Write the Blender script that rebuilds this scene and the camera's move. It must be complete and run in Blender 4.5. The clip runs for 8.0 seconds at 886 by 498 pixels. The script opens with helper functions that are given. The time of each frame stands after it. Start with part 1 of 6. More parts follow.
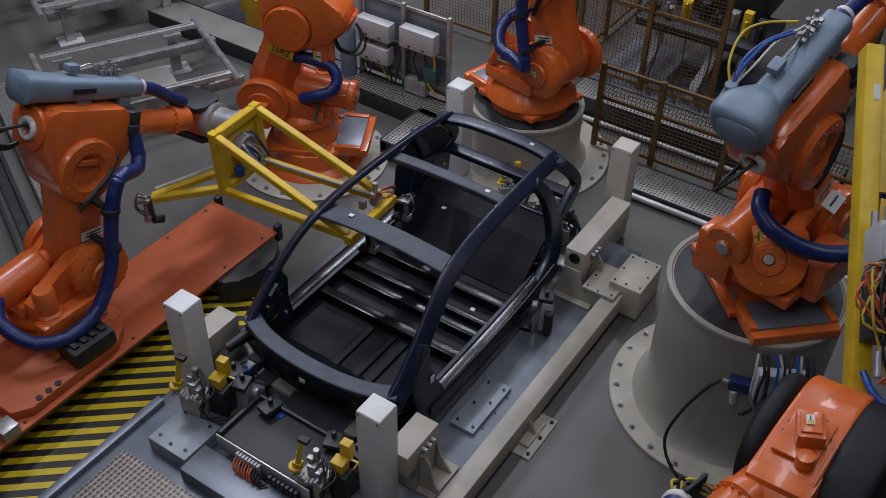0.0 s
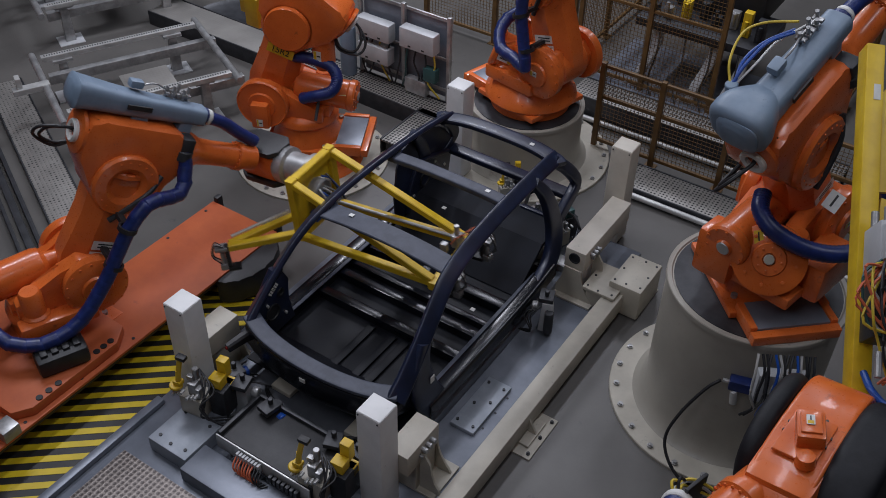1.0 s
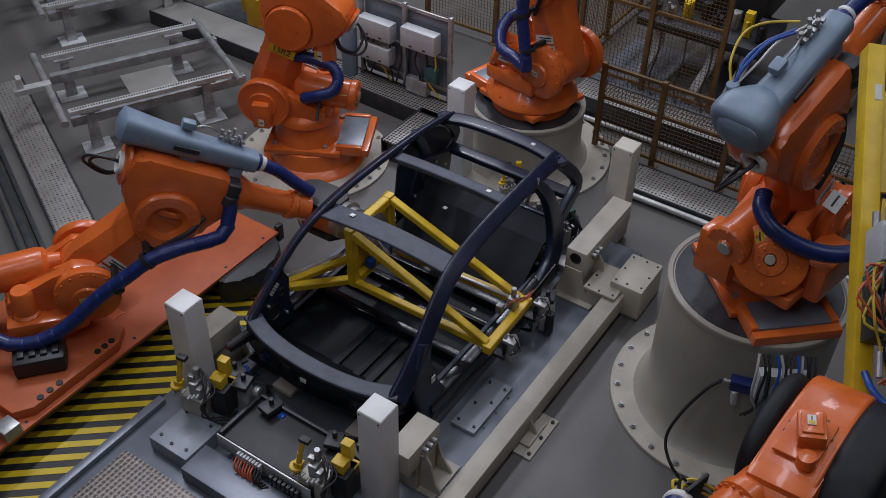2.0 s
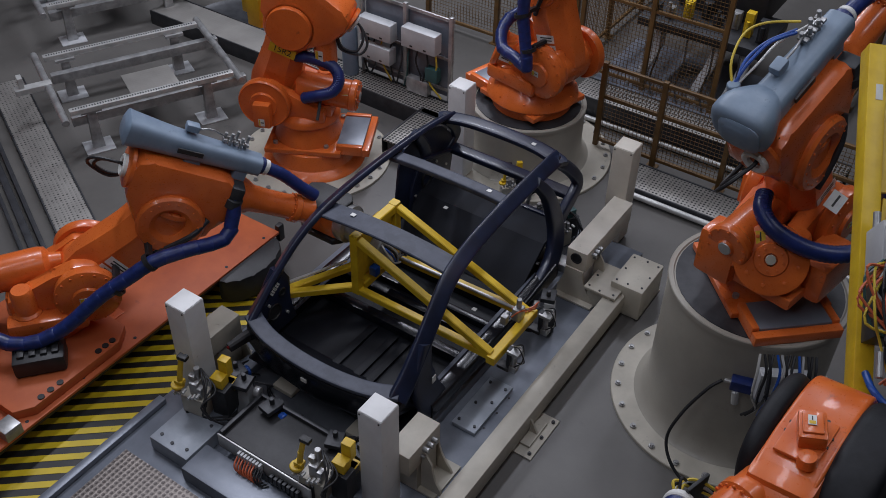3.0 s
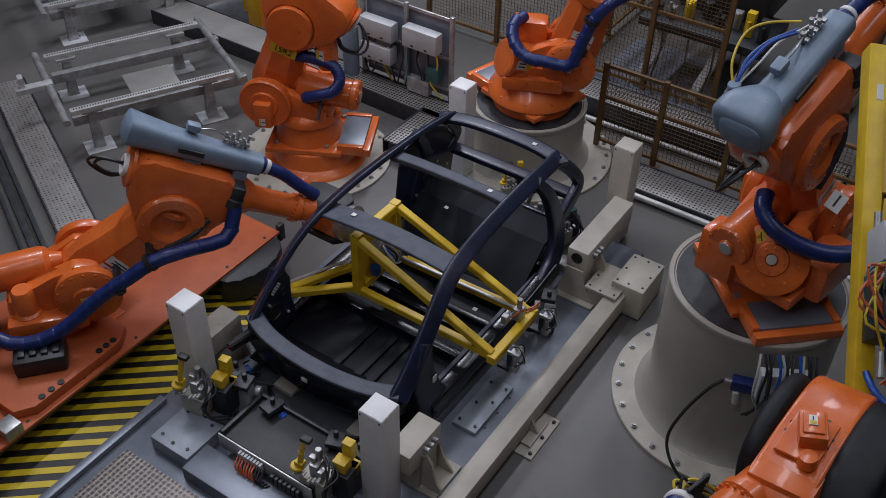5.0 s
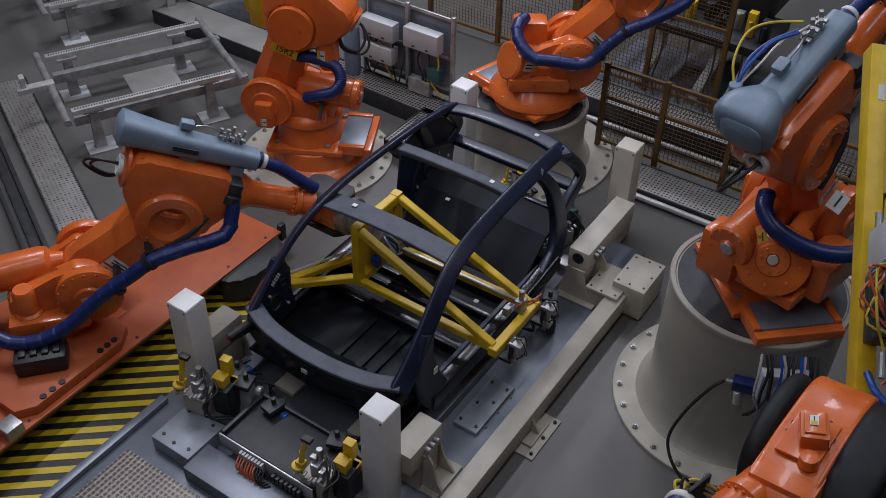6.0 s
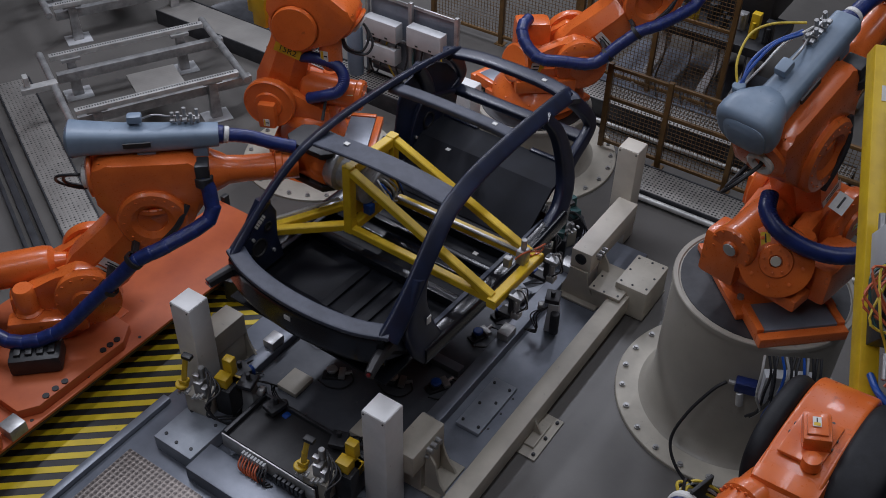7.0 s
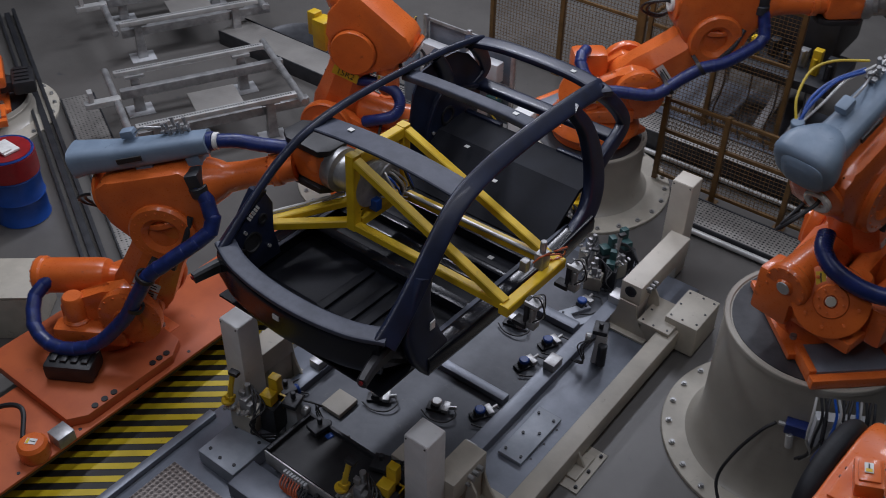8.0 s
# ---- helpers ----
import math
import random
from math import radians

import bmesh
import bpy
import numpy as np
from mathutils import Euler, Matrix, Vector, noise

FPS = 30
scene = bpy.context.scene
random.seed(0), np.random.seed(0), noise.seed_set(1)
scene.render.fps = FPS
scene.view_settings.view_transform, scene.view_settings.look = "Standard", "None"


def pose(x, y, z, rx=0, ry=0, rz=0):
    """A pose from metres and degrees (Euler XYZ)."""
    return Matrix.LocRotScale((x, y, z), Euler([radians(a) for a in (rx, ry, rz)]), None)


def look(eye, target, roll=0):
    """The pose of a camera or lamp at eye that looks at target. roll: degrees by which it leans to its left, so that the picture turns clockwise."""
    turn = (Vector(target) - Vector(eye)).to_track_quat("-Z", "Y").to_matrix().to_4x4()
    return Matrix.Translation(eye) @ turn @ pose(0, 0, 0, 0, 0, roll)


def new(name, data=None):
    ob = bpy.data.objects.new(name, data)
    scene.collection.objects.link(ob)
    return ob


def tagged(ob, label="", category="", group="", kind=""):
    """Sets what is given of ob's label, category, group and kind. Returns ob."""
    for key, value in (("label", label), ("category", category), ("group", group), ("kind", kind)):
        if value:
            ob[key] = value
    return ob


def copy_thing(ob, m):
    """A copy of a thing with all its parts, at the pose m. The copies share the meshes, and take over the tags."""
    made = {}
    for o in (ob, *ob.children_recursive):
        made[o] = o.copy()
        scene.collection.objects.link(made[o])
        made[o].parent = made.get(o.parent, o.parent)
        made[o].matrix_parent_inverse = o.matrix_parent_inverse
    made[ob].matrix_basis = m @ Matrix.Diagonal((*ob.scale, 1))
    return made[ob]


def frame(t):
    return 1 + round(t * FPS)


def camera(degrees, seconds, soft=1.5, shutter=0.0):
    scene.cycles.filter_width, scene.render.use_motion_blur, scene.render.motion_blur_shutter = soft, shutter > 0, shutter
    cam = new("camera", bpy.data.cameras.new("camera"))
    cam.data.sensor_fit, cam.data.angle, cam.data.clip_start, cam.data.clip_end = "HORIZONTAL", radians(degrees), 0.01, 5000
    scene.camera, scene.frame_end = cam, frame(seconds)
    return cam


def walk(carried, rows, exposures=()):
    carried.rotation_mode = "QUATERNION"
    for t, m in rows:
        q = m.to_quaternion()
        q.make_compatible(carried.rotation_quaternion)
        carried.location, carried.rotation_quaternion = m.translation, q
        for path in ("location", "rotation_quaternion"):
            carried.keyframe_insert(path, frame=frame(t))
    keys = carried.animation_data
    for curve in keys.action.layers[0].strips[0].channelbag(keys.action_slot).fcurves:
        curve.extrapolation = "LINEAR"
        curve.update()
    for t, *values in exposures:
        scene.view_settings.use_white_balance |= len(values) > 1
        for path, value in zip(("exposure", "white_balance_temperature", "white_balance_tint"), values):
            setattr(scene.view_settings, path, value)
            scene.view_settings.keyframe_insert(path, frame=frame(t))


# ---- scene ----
EYE = (4.027, -5.9065, 6.9104)


def aim(yaw, tilt, roll):
    """The camera's pose at its place: heading turned from +y towards -x, tilt downwards, roll, in degrees."""
    y, t = radians(yaw), radians(tilt)
    way = Vector((-math.sin(y) * math.cos(t), math.cos(y) * math.cos(t), -math.sin(t)))
    return look(EYE, Vector(EYE) + way, roll)


cam = camera(47.94, 8.0, soft=0.9, shutter=0.5)
walk(cam, [
    (0.0, aim(33.024, 40.484, 1.41)),
    (1.0, aim(33.035, 40.486, 1.41)),
    (1.5, aim(33.07, 40.487, 1.40)),
    (3.0, aim(33.155, 40.497, 1.39)),
    (4.5, aim(33.184, 40.505, 1.39)),
    (6.0, aim(33.292, 40.507, 1.36)),
    (6.5, aim(33.336, 40.502, 1.36)),
    (7.0, aim(33.5, 40.482, 1.355)),
    (7.5, aim(35.115, 39.781, 1.284)),
    (8.0, aim(37.238, 39.045, 1.135)),
])

# ---- light: a hall lit by rows of high-bay tubes and a dim even surround ----
world = bpy.data.worlds.new("world")
scene.world = world
world.use_nodes = True
world.node_tree.nodes["Background"].inputs[0].default_value = (0.62, 0.76, 1.0, 1)
world.node_tree.nodes["Background"].inputs[1].default_value = 0.30


def area(name, at, target, sx, sy, watts, colour):
    data = bpy.data.lights.new(name, "AREA")
    data.shape, data.size, data.size_y, data.energy, data.color = "RECTANGLE", sx, sy, watts, colour
    ob = new(name, data)
    ob.matrix_world = look(at, target)
    return ob


for x, y, w in ((-5.5, 0.5, 370), (-1.8, 0.5, 98), (1.9, 0.5, 78), (5.6, 0.5, 74), (-5.5, 8, 450), (-1.8, 8, 195), (1.9, 8, 120), (-1.8, -6, 76), (2.5, -6.5, 86)):
    area("hall_lamp", (x, y, 9.2), (x, y, 0), 0.5, 4.5, w, (0.90, 0.93, 1.06))


# ---- materials ----
def material(name, base, rough=0.5, metal=0.0, second=None, scale=6.0, fine=60.0, bump=0.05, spread=0.06, coat=0.0, wear=None):
    """A surface with a blotchy drift of colour, fine grain in the gloss, a fine relief and, if given, worn spots of a second colour."""
    m = bpy.data.materials.new(name)
    m.use_nodes = True
    nt = m.node_tree
    n, l = nt.nodes, nt.links
    b = n["Principled BSDF"]
    co = n.new("ShaderNodeTexCoord")
    big = n.new("ShaderNodeTexNoise")
    big.inputs["Scale"].default_value, big.inputs["Detail"].default_value, big.inputs["Roughness"].default_value = scale, 6, 0.6
    small = n.new("ShaderNodeTexNoise")
    small.inputs["Scale"].default_value, small.inputs["Detail"].default_value = fine, 3
    l.new(co.outputs["Object"], big.inputs["Vector"])
    l.new(co.outputs["Object"], small.inputs["Vector"])
    ramp = n.new("ShaderNodeValToRGB")
    lo = second if second else tuple(c * 0.78 for c in base)
    ramp.color_ramp.elements[0].position, ramp.color_ramp.elements[0].color = 0.36, (*lo, 1)
    ramp.color_ramp.elements[1].position, ramp.color_ramp.elements[1].color = 0.62, (*base, 1)
    l.new(big.outputs["Fac"], ramp.inputs["Fac"])
    colour = ramp.outputs["Color"]
    if wear:
        spot = n.new("ShaderNodeTexNoise")
        spot.inputs["Scale"].default_value, spot.inputs["Detail"].default_value, spot.inputs["Roughness"].default_value = scale * 3.1, 8, 0.7
        l.new(co.outputs["Object"], spot.inputs["Vector"])
        cut = n.new("ShaderNodeValToRGB")
        cut.color_ramp.elements[0].position, cut.color_ramp.elements[1].position = 0.62, 0.72
        l.new(spot.outputs["Fac"], cut.inputs["Fac"])
        mix = n.new("ShaderNodeMixRGB")
        mix.inputs["Color2"].default_value = (*wear, 1)
        l.new(cut.outputs["Color"], mix.inputs["Fac"])
        l.new(colour, mix.inputs["Color1"])
        colour = mix.outputs["Color"]
    l.new(colour, b.inputs["Base Color"])
    add = n.new("ShaderNodeMapRange")
    add.inputs["To Min"].default_value, add.inputs["To Max"].default_value = max(0.03, rough - spread * 1.5), min(1, rough + spread * 1.5)
    l.new(small.outputs["Fac"], add.inputs["Value"])
    l.new(add.outputs["Result"], b.inputs["Roughness"])
    b.inputs["Metallic"].default_value = metal
    b.inputs["Coat Weight"].default_value = coat
    if bump:
        bp = n.new("ShaderNodeBump")
        bp.inputs["Strength"].default_value, bp.inputs["Distance"].default_value = bump, 0.01
        l.new(small.outputs["Fac"], bp.inputs["Height"])
        l.new(bp.outputs["Normal"], b.inputs["Normal"])
    return m


ORANGE = material("orange_robot_paint", (0.74, 0.158, 0.029), 0.30, second=(0.62, 0.122, 0.023), scale=3, bump=0.02, coat=0.25, wear=(0.38, 0.075, 0.022))
ORANGE_FLAT = material("orange_track_paint", (0.52, 0.115, 0.032), 0.56, second=(0.42, 0.085, 0.026), scale=2.2, bump=0.03, wear=(0.36, 0.08, 0.035))
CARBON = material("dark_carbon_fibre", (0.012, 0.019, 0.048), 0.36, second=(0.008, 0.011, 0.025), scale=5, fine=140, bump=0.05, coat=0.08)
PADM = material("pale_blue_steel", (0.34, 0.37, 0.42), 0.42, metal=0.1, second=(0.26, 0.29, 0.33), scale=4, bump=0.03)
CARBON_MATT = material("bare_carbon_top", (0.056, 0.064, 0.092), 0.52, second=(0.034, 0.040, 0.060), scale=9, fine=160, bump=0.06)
BOOT = material("black_boot_rubber", (0.014, 0.015, 0.018), 0.55, second=(0.009, 0.009, 0.011), scale=12, fine=80, bump=0.05)
PAN_MATT = material("matt_black_rear_floor", (0.010, 0.012, 0.018), 0.70, second=(0.008, 0.009, 0.013), scale=5, fine=150, bump=0.04)
CARBON_FLOOR = material("black_floor_pan", (0.006, 0.007, 0.011), 0.52, second=(0.004, 0.005, 0.008), scale=6, bump=0.03)
CARBON_BLACK = material("gloss_black_members", (0.006, 0.007, 0.012), 0.22, second=(0.004, 0.005, 0.008), scale=5, bump=0.02)
for mat in (PAN_MATT, BOOT, CARBON_FLOOR):
    for node in mat.node_tree.nodes:
        if node.type == "BSDF_PRINCIPLED":
            node.inputs["Specular IOR Level"].default_value = 0.25
YELLOW = material("yellow_gripper_paint", (0.74, 0.50, 0.02), 0.42, second=(0.60, 0.38, 0.015), scale=5, bump=0.02, wear=(0.42, 0.28, 0.03))
WHITE = material("white_post_paint", (0.76, 0.76, 0.75), 0.45, second=(0.66, 0.66, 0.65), scale=3, bump=0.02, wear=(0.52, 0.50, 0.47))
IVORY = material("ivory_post_paint", (0.60, 0.56, 0.48), 0.45, second=(0.52, 0.48, 0.41), scale=3, bump=0.02, wear=(0.40, 0.37, 0.32))
CREAM = material("cream_machine_paint", (0.48, 0.445, 0.37), 0.45, second=(0.39, 0.36, 0.30), scale=3, bump=0.02, wear=(0.26, 0.24, 0.21))
PED = material("beige_pedestal_paint", (0.36, 0.335, 0.285), 0.32, second=(0.30, 0.28, 0.24), scale=1.5, bump=0.02, wear=(0.25, 0.23, 0.20))
FLOOR = material("grey_screed_floor", (0.120, 0.114, 0.106), 0.36, second=(0.092, 0.087, 0.081), scale=0.9, fine=35, bump=0.03, wear=(0.062, 0.062, 0.064))
PLATE = material("blue_grey_steel_plate", (0.205, 0.225, 0.265), 0.36, metal=0.25, second=(0.135, 0.152, 0.185), scale=2.0, bump=0.03, wear=(0.23, 0.24, 0.26))
BEDDARK = material("dark_bed_plate", (0.105, 0.113, 0.13), 0.46, metal=0.2, second=(0.072, 0.078, 0.092), scale=3, bump=0.03, wear=(0.13, 0.135, 0.14))
STEEL = material("bare_steel", (0.44, 0.44, 0.44), 0.36, metal=0.55, second=(0.28, 0.28, 0.28), scale=8, bump=0.04)
ALU = material("bare_aluminium", (0.60, 0.60, 0.58), 0.38, metal=0.45, second=(0.44, 0.44, 0.43), scale=6, bump=0.03)
DARK = material("dark_grey_metal", (0.045, 0.047, 0.052), 0.45, metal=0.3, second=(0.028, 0.029, 0.033), scale=8, bump=0.04)
BLACK = material("black_rubber", (0.014, 0.014, 0.016), 0.5, second=(0.022, 0.022, 0.024), scale=9, bump=0.06)
NAVY = material("navy_hose", (0.016, 0.032, 0.155), 0.36, second=(0.010, 0.020, 0.09), scale=10, bump=0.03)
BLUEGREY = material("blue_grey_cover", (0.20, 0.265, 0.345), 0.42, second=(0.155, 0.21, 0.28), scale=4, bump=0.03, wear=(0.10, 0.13, 0.17))
BLUE = material("bright_blue_paint", (0.012, 0.075, 0.36), 0.4, second=(0.008, 0.05, 0.24), scale=5, bump=0.02)
RED = material("red_drum_paint", (0.30, 0.012, 0.016), 0.4, second=(0.2, 0.01, 0.012), scale=5, bump=0.02)
BROWN = material("brown_fence_paint", (0.16, 0.085, 0.025), 0.5, second=(0.11, 0.058, 0.018), scale=6, bump=0.03)
GREYBOX = material("light_grey_enclosure", (0.50, 0.51, 0.52), 0.45, second=(0.42, 0.43, 0.44), scale=4, bump=0.02)
STICK = material("white_sticker", (0.75, 0.75, 0.72), 0.5, scale=9, bump=0.0)
STICK_Y = material("yellow_sticker", (0.75, 0.48, 0.02), 0.5, scale=9, bump=0.0)
INK = material("black_ink", (0.02, 0.02, 0.02), 0.55, scale=9, bump=0.0)
FLOORYEL = material("yellow_floor_paint", (0.72, 0.53, 0.016), 0.45, second=(0.60, 0.44, 0.016), scale=4, bump=0.03, wear=(0.30, 0.23, 0.03))
FLOORBLK = material("black_floor_paint", (0.016, 0.015, 0.015), 0.45, second=(0.026, 0.025, 0.023), scale=4, bump=0.03)
# for unseen walls and ceiling: base colour raised so their bounce lifts the shadows
WALLM = material("bounce_hall_wall", (0.36, 0.365, 0.38), 0.7, scale=0.6, bump=0.02)
COPPER = material("orange_cable", (0.62, 0.14, 0.06), 0.5, scale=9, bump=0.0)
YCABLE = material("yellow_cable", (0.68, 0.50, 0.05), 0.5, scale=9, bump=0.0)
GREENB = material("teal_valve_block", (0.035, 0.10, 0.10), 0.45, scale=9, bump=0.02)


# ---- mesh tools ----
def bm_box(bm, lo, hi, bevel=0.0, m=None, taper=None):
    """A box from lo to hi; taper: (sx, sy) scales the top; m places it."""
    lo, hi = Vector(lo), Vector(hi)
    r = bmesh.ops.create_cube(bm, size=1.0)
    vs = r["verts"]
    c, s = (lo + hi) / 2, hi - lo
    for v in vs:
        k = (taper if taper and v.co.z > 0 else (1, 1))
        v.co = Vector((c.x + v.co.x * s.x * k[0], c.y + v.co.y * s.y * k[1], c.z + v.co.z * s.z))
    if bevel > 0:
        es = list({e for v in vs for e in v.link_edges})
        r2 = bmesh.ops.bevel(bm, geom=es, offset=bevel, segments=2, profile=0.6, affect="EDGES")
        vs = list({v for f in r2["faces"] for v in f.verts} | {v for v in vs if v.is_valid})
    if m is not None:
        bmesh.ops.transform(bm, matrix=m, verts=vs)
    return vs


def frame_to(a, b):
    """A pose at a whose z points to b."""
    a, b = Vector(a), Vector(b)
    return Matrix.Translation(a) @ (b - a).to_track_quat("Z", "Y").to_matrix().to_4x4()


def bm_cyl(bm, a, b, r0, r1=None, seg=24, bevel=0.0):
    """A round bar from a to b."""
    r1 = r0 if r1 is None else r1
    h = (Vector(b) - Vector(a)).length
    prof = [(0, 0), (r0 - bevel, 0), (r0, bevel), (r1, h - bevel), (r1 - bevel, h), (0, h)] if bevel else [(0, 0), (r0, 0), (r1, h), (0, h)]
    return bm_lathe(bm, prof, seg, frame_to(a, b))


def bm_lathe(bm, prof, seg=24, m=None):
    """A body of revolution about z from (radius, height) pairs; radius 0 closes it."""
    rings, out = [], []
    for r, z in prof:
        if r <= 1e-6:
            rings.append([bm.verts.new((0, 0, z))])
        else:
            rings.append([bm.verts.new((r * math.cos(2 * math.pi * i / seg), r * math.sin(2 * math.pi * i / seg), z)) for i in range(seg)])
        out += rings[-1]
    for a, b in zip(rings, rings[1:]):
        for i in range(seg):
            j = (i + 1) % seg
            vs = [a[i % len(a)], a[j % len(a)], b[j % len(b)], b[i % len(b)]]
            uniq = list(dict.fromkeys(vs))
            if len(uniq) > 2:
                bm.faces.new(uniq)
    if m is not None:
        bmesh.ops.transform(bm, matrix=m, verts=out)
    return out


def bm_prism(bm, outline, depth, m=None, bevel=0.0):
    """An outline in xy, drawn out along z by depth."""
    lo = [bm.verts.new((x, y, 0)) for x, y in outline]
    hi = [bm.verts.new((x, y, depth)) for x, y in outline]
    n = len(lo)
    bm.faces.new(lo[::-1])
    bm.faces.new(hi)
    for i in range(n):
        bm.faces.new((lo[i], lo[(i + 1) % n], hi[(i + 1) % n], hi[i]))
    vs = lo + hi
    if bevel:
        es = list({e for v in vs for e in v.link_edges})
        r2 = bmesh.ops.bevel(bm, geom=es, offset=bevel, segments=2, profile=0.6, affect="EDGES")
        vs = list({v for f in r2["faces"] for v in f.verts} | {v for v in vs if v.is_valid})
    if m is not None:
        bmesh.ops.transform(bm, matrix=m, verts=vs)
    return vs


def spline(points, steps=8):
    """A smooth line through the points."""
    p = [Vector(q) for q in points]
    p = [p[0] * 2 - p[1]] + p + [p[-1] * 2 - p[-2]]
    out = []
    for i in range(1, len(p) - 2):
        for k in range(steps):
            t = k / steps
            out.append(0.5 * ((2 * p[i]) + (p[i + 1] - p[i - 1]) * t + (2 * p[i - 1] - 5 * p[i] + 4 * p[i + 1] - p[i + 2]) * t * t + (3 * p[i] - p[i - 1] - 3 * p[i + 1] + p[i + 2]) * t ** 3))
    return out + [p[-2]]


def bm_sweep(bm, path, section, up=(0, 0, 1), scales=None, cap=True):
    """A section (pairs: sideways, upwards) carried along a path; scales: a factor or a pair for each place."""
    up, rings = Vector(up), []
    for i, q in enumerate(path):
        d = (path[min(i + 1, len(path) - 1)] - path[max(i - 1, 0)]).normalized()
        side = d.cross(up)
        side = side.normalized() if side.length > 1e-4 else Vector((1, 0, 0))
        top = side.cross(d).normalized()
        k = scales[i] if scales else (1, 1)
        k = k if isinstance(k, tuple) else (k, k)
        rings.append([bm.verts.new(q + side * (x * k[0]) + top * (y * k[1])) for x, y in section])
    n = len(section)
    for a, b in zip(rings, rings[1:]):
        for i in range(n):
            bm.faces.new((a[i], a[(i + 1) % n], b[(i + 1) % n], b[i]))
    if cap:
        bm.faces.new(rings[0][::-1])
        bm.faces.new(rings[-1])
    return [v for r in rings for v in r]


def ring(r, n=10, ry=None):
    ry = r if ry is None else ry
    return [(r * math.cos(2 * math.pi * i / n), ry * math.sin(2 * math.pi * i / n)) for i in range(n)]


def rrect(w, h, b):
    """A rectangle's section with cut corners."""
    w, h = w / 2, h / 2
    return [(w, -h + b), (w, h - b), (w - b, h), (-w + b, h), (-w, h - b), (-w, -h + b), (-w + b, -h), (w - b, -h)]


def tube(bm, points, r, n=8, steps=6):
    return bm_sweep(bm, spline(points, steps), ring(r, n))


def hose(bm, points, r, n=14, steps=14):
    """A ribbed hose."""
    path = spline(points, steps)
    return bm_sweep(bm, path, ring(r, n), scales=[1.0 if i % 2 else 0.94 for i in range(len(path))])


def beam(bm, a, b, w, h, bev=0.008, up=(0, 0, 1)):
    """A box-section bar from a to b."""
    return bm_sweep(bm, [Vector(a), Vector(b)], rrect(w, h, bev), up)


def part(name, bm, mat, parent=None, label="", smooth=35):
    """Links a bmesh as one mesh object, under a thing or a part."""
    me = bpy.data.meshes.new(name)
    bmesh.ops.recalc_face_normals(bm, faces=bm.faces)
    bm.to_mesh(me)
    bm.free()
    me.materials.append(mat)
    if smooth:
        me.shade_smooth()
        me.set_sharp_from_angle(angle=radians(smooth))
    ob = new(name, me)
    if parent is not None:
        ob.parent = parent
    if label:
        ob["label"] = label
    return ob


def part_split(name, bm, mat, parent=None, label="", smooth=35):
    """Like part(), but makes each loose piece of the bmesh an object of its own."""
    todo, made = set(bm.verts), []
    while todo:
        seed = min(todo, key=lambda v: v.index if v.index >= 0 else 0)
        heap, piece = [seed], {seed}
        while heap:
            v = heap.pop()
            for e in v.link_edges:
                o = e.other_vert(v)
                if o not in piece:
                    piece.add(o)
                    heap.append(o)
        todo -= piece
        nb, idx = B(), {}
        order = sorted(piece, key=lambda v: (v.co.x, v.co.y, v.co.z))
        for v in order:
            idx[v] = nb.verts.new(v.co)
        for f in {f for v in piece for f in v.link_faces}:
            nb.faces.new([idx[v] for v in f.verts])
        made.append(part(name, nb, mat, parent, label, smooth))
    bm.free()
    return made


def thing(name, at=None, label="", category="", group="", kind=""):
    """An Empty at a thing's base, for its parts."""
    ob = new(name)
    ob.empty_display_size = 0.1
    if at is not None:
        ob.matrix_basis = at if isinstance(at, Matrix) else Matrix.Translation(at)
    return tagged(ob, label, category, group, kind)


def B():
    return bmesh.new()


# ---- the hall ----
def sheet(name, lo, hi, mat, kind="structure", label="", category=""):
    bm = B()
    bm_box(bm, lo, hi)
    return tagged(part(name, bm, mat, smooth=0), label, category, kind=kind)


sheet("floor", (-30, -20, -0.2), (25, 32, 0), FLOOR, label="grey sealed concrete factory floor with scuffs and stains", category="floor")
# walls and ceiling stay out of view; added to close the hall and bounce light
sheet("wall_north", (-30, 30, 0), (25, 30.3, 10), WALLM, label="plain unseen factory hall wall, paled to bounce light", category="wall")
sheet("wall_south", (-30, -20.3, 0), (25, -20, 10), WALLM, label="plain unseen factory hall wall, paled to bounce light", category="wall")
sheet("wall_west", (-30.3, -20, 0), (-30, 30, 10), WALLM, label="plain unseen factory hall wall, paled to bounce light", category="wall")
sheet("wall_east", (25, -20, 0), (25.3, 30, 10), WALLM, label="plain unseen factory hall wall, paled to bounce light", category="wall")
sheet("ceiling", (-30, -20, 10), (25, 30, 10.3), WALLM, label="plain unseen factory hall ceiling, paled to bounce light", category="ceiling")


def floor_markings():
    """The hatched lane between the robot track and the fixture."""
    root = thing("floor_marking", (-1.65, -2.3, 0), "yellow and black diagonal hazard stripes painted on the floor", "floor marking", kind="structure")
    bm = B()
    bm_box(bm, (-0.38, -2.6, 0.001), (0.36, 1.60, 0.004))
    part("black_ground", bm, FLOORBLK, root, smooth=0)
    wx, x0, x1 = 0.73, -0.38, 0.35
    for i in range(32):
        y = -3.4 + i * 0.178
        bm = B()
        lo = [(x0, y), (x1, y + wx * SLANT), (x1, y + wx * SLANT + 0.084), (x0, y + 0.084)]
        lo = [(a, min(max(b, -2.6), 1.60)) for a, b in lo]
        if len({b for _, b in lo}) < 3:
            bm.free()
            continue
        bm_prism(bm, lo, 0.003, Matrix.Translation((0, 0, 0.0045)))
        part("stripe", bm, FLOORYEL, root, smooth=0)
    return root


SLANT = 0.84


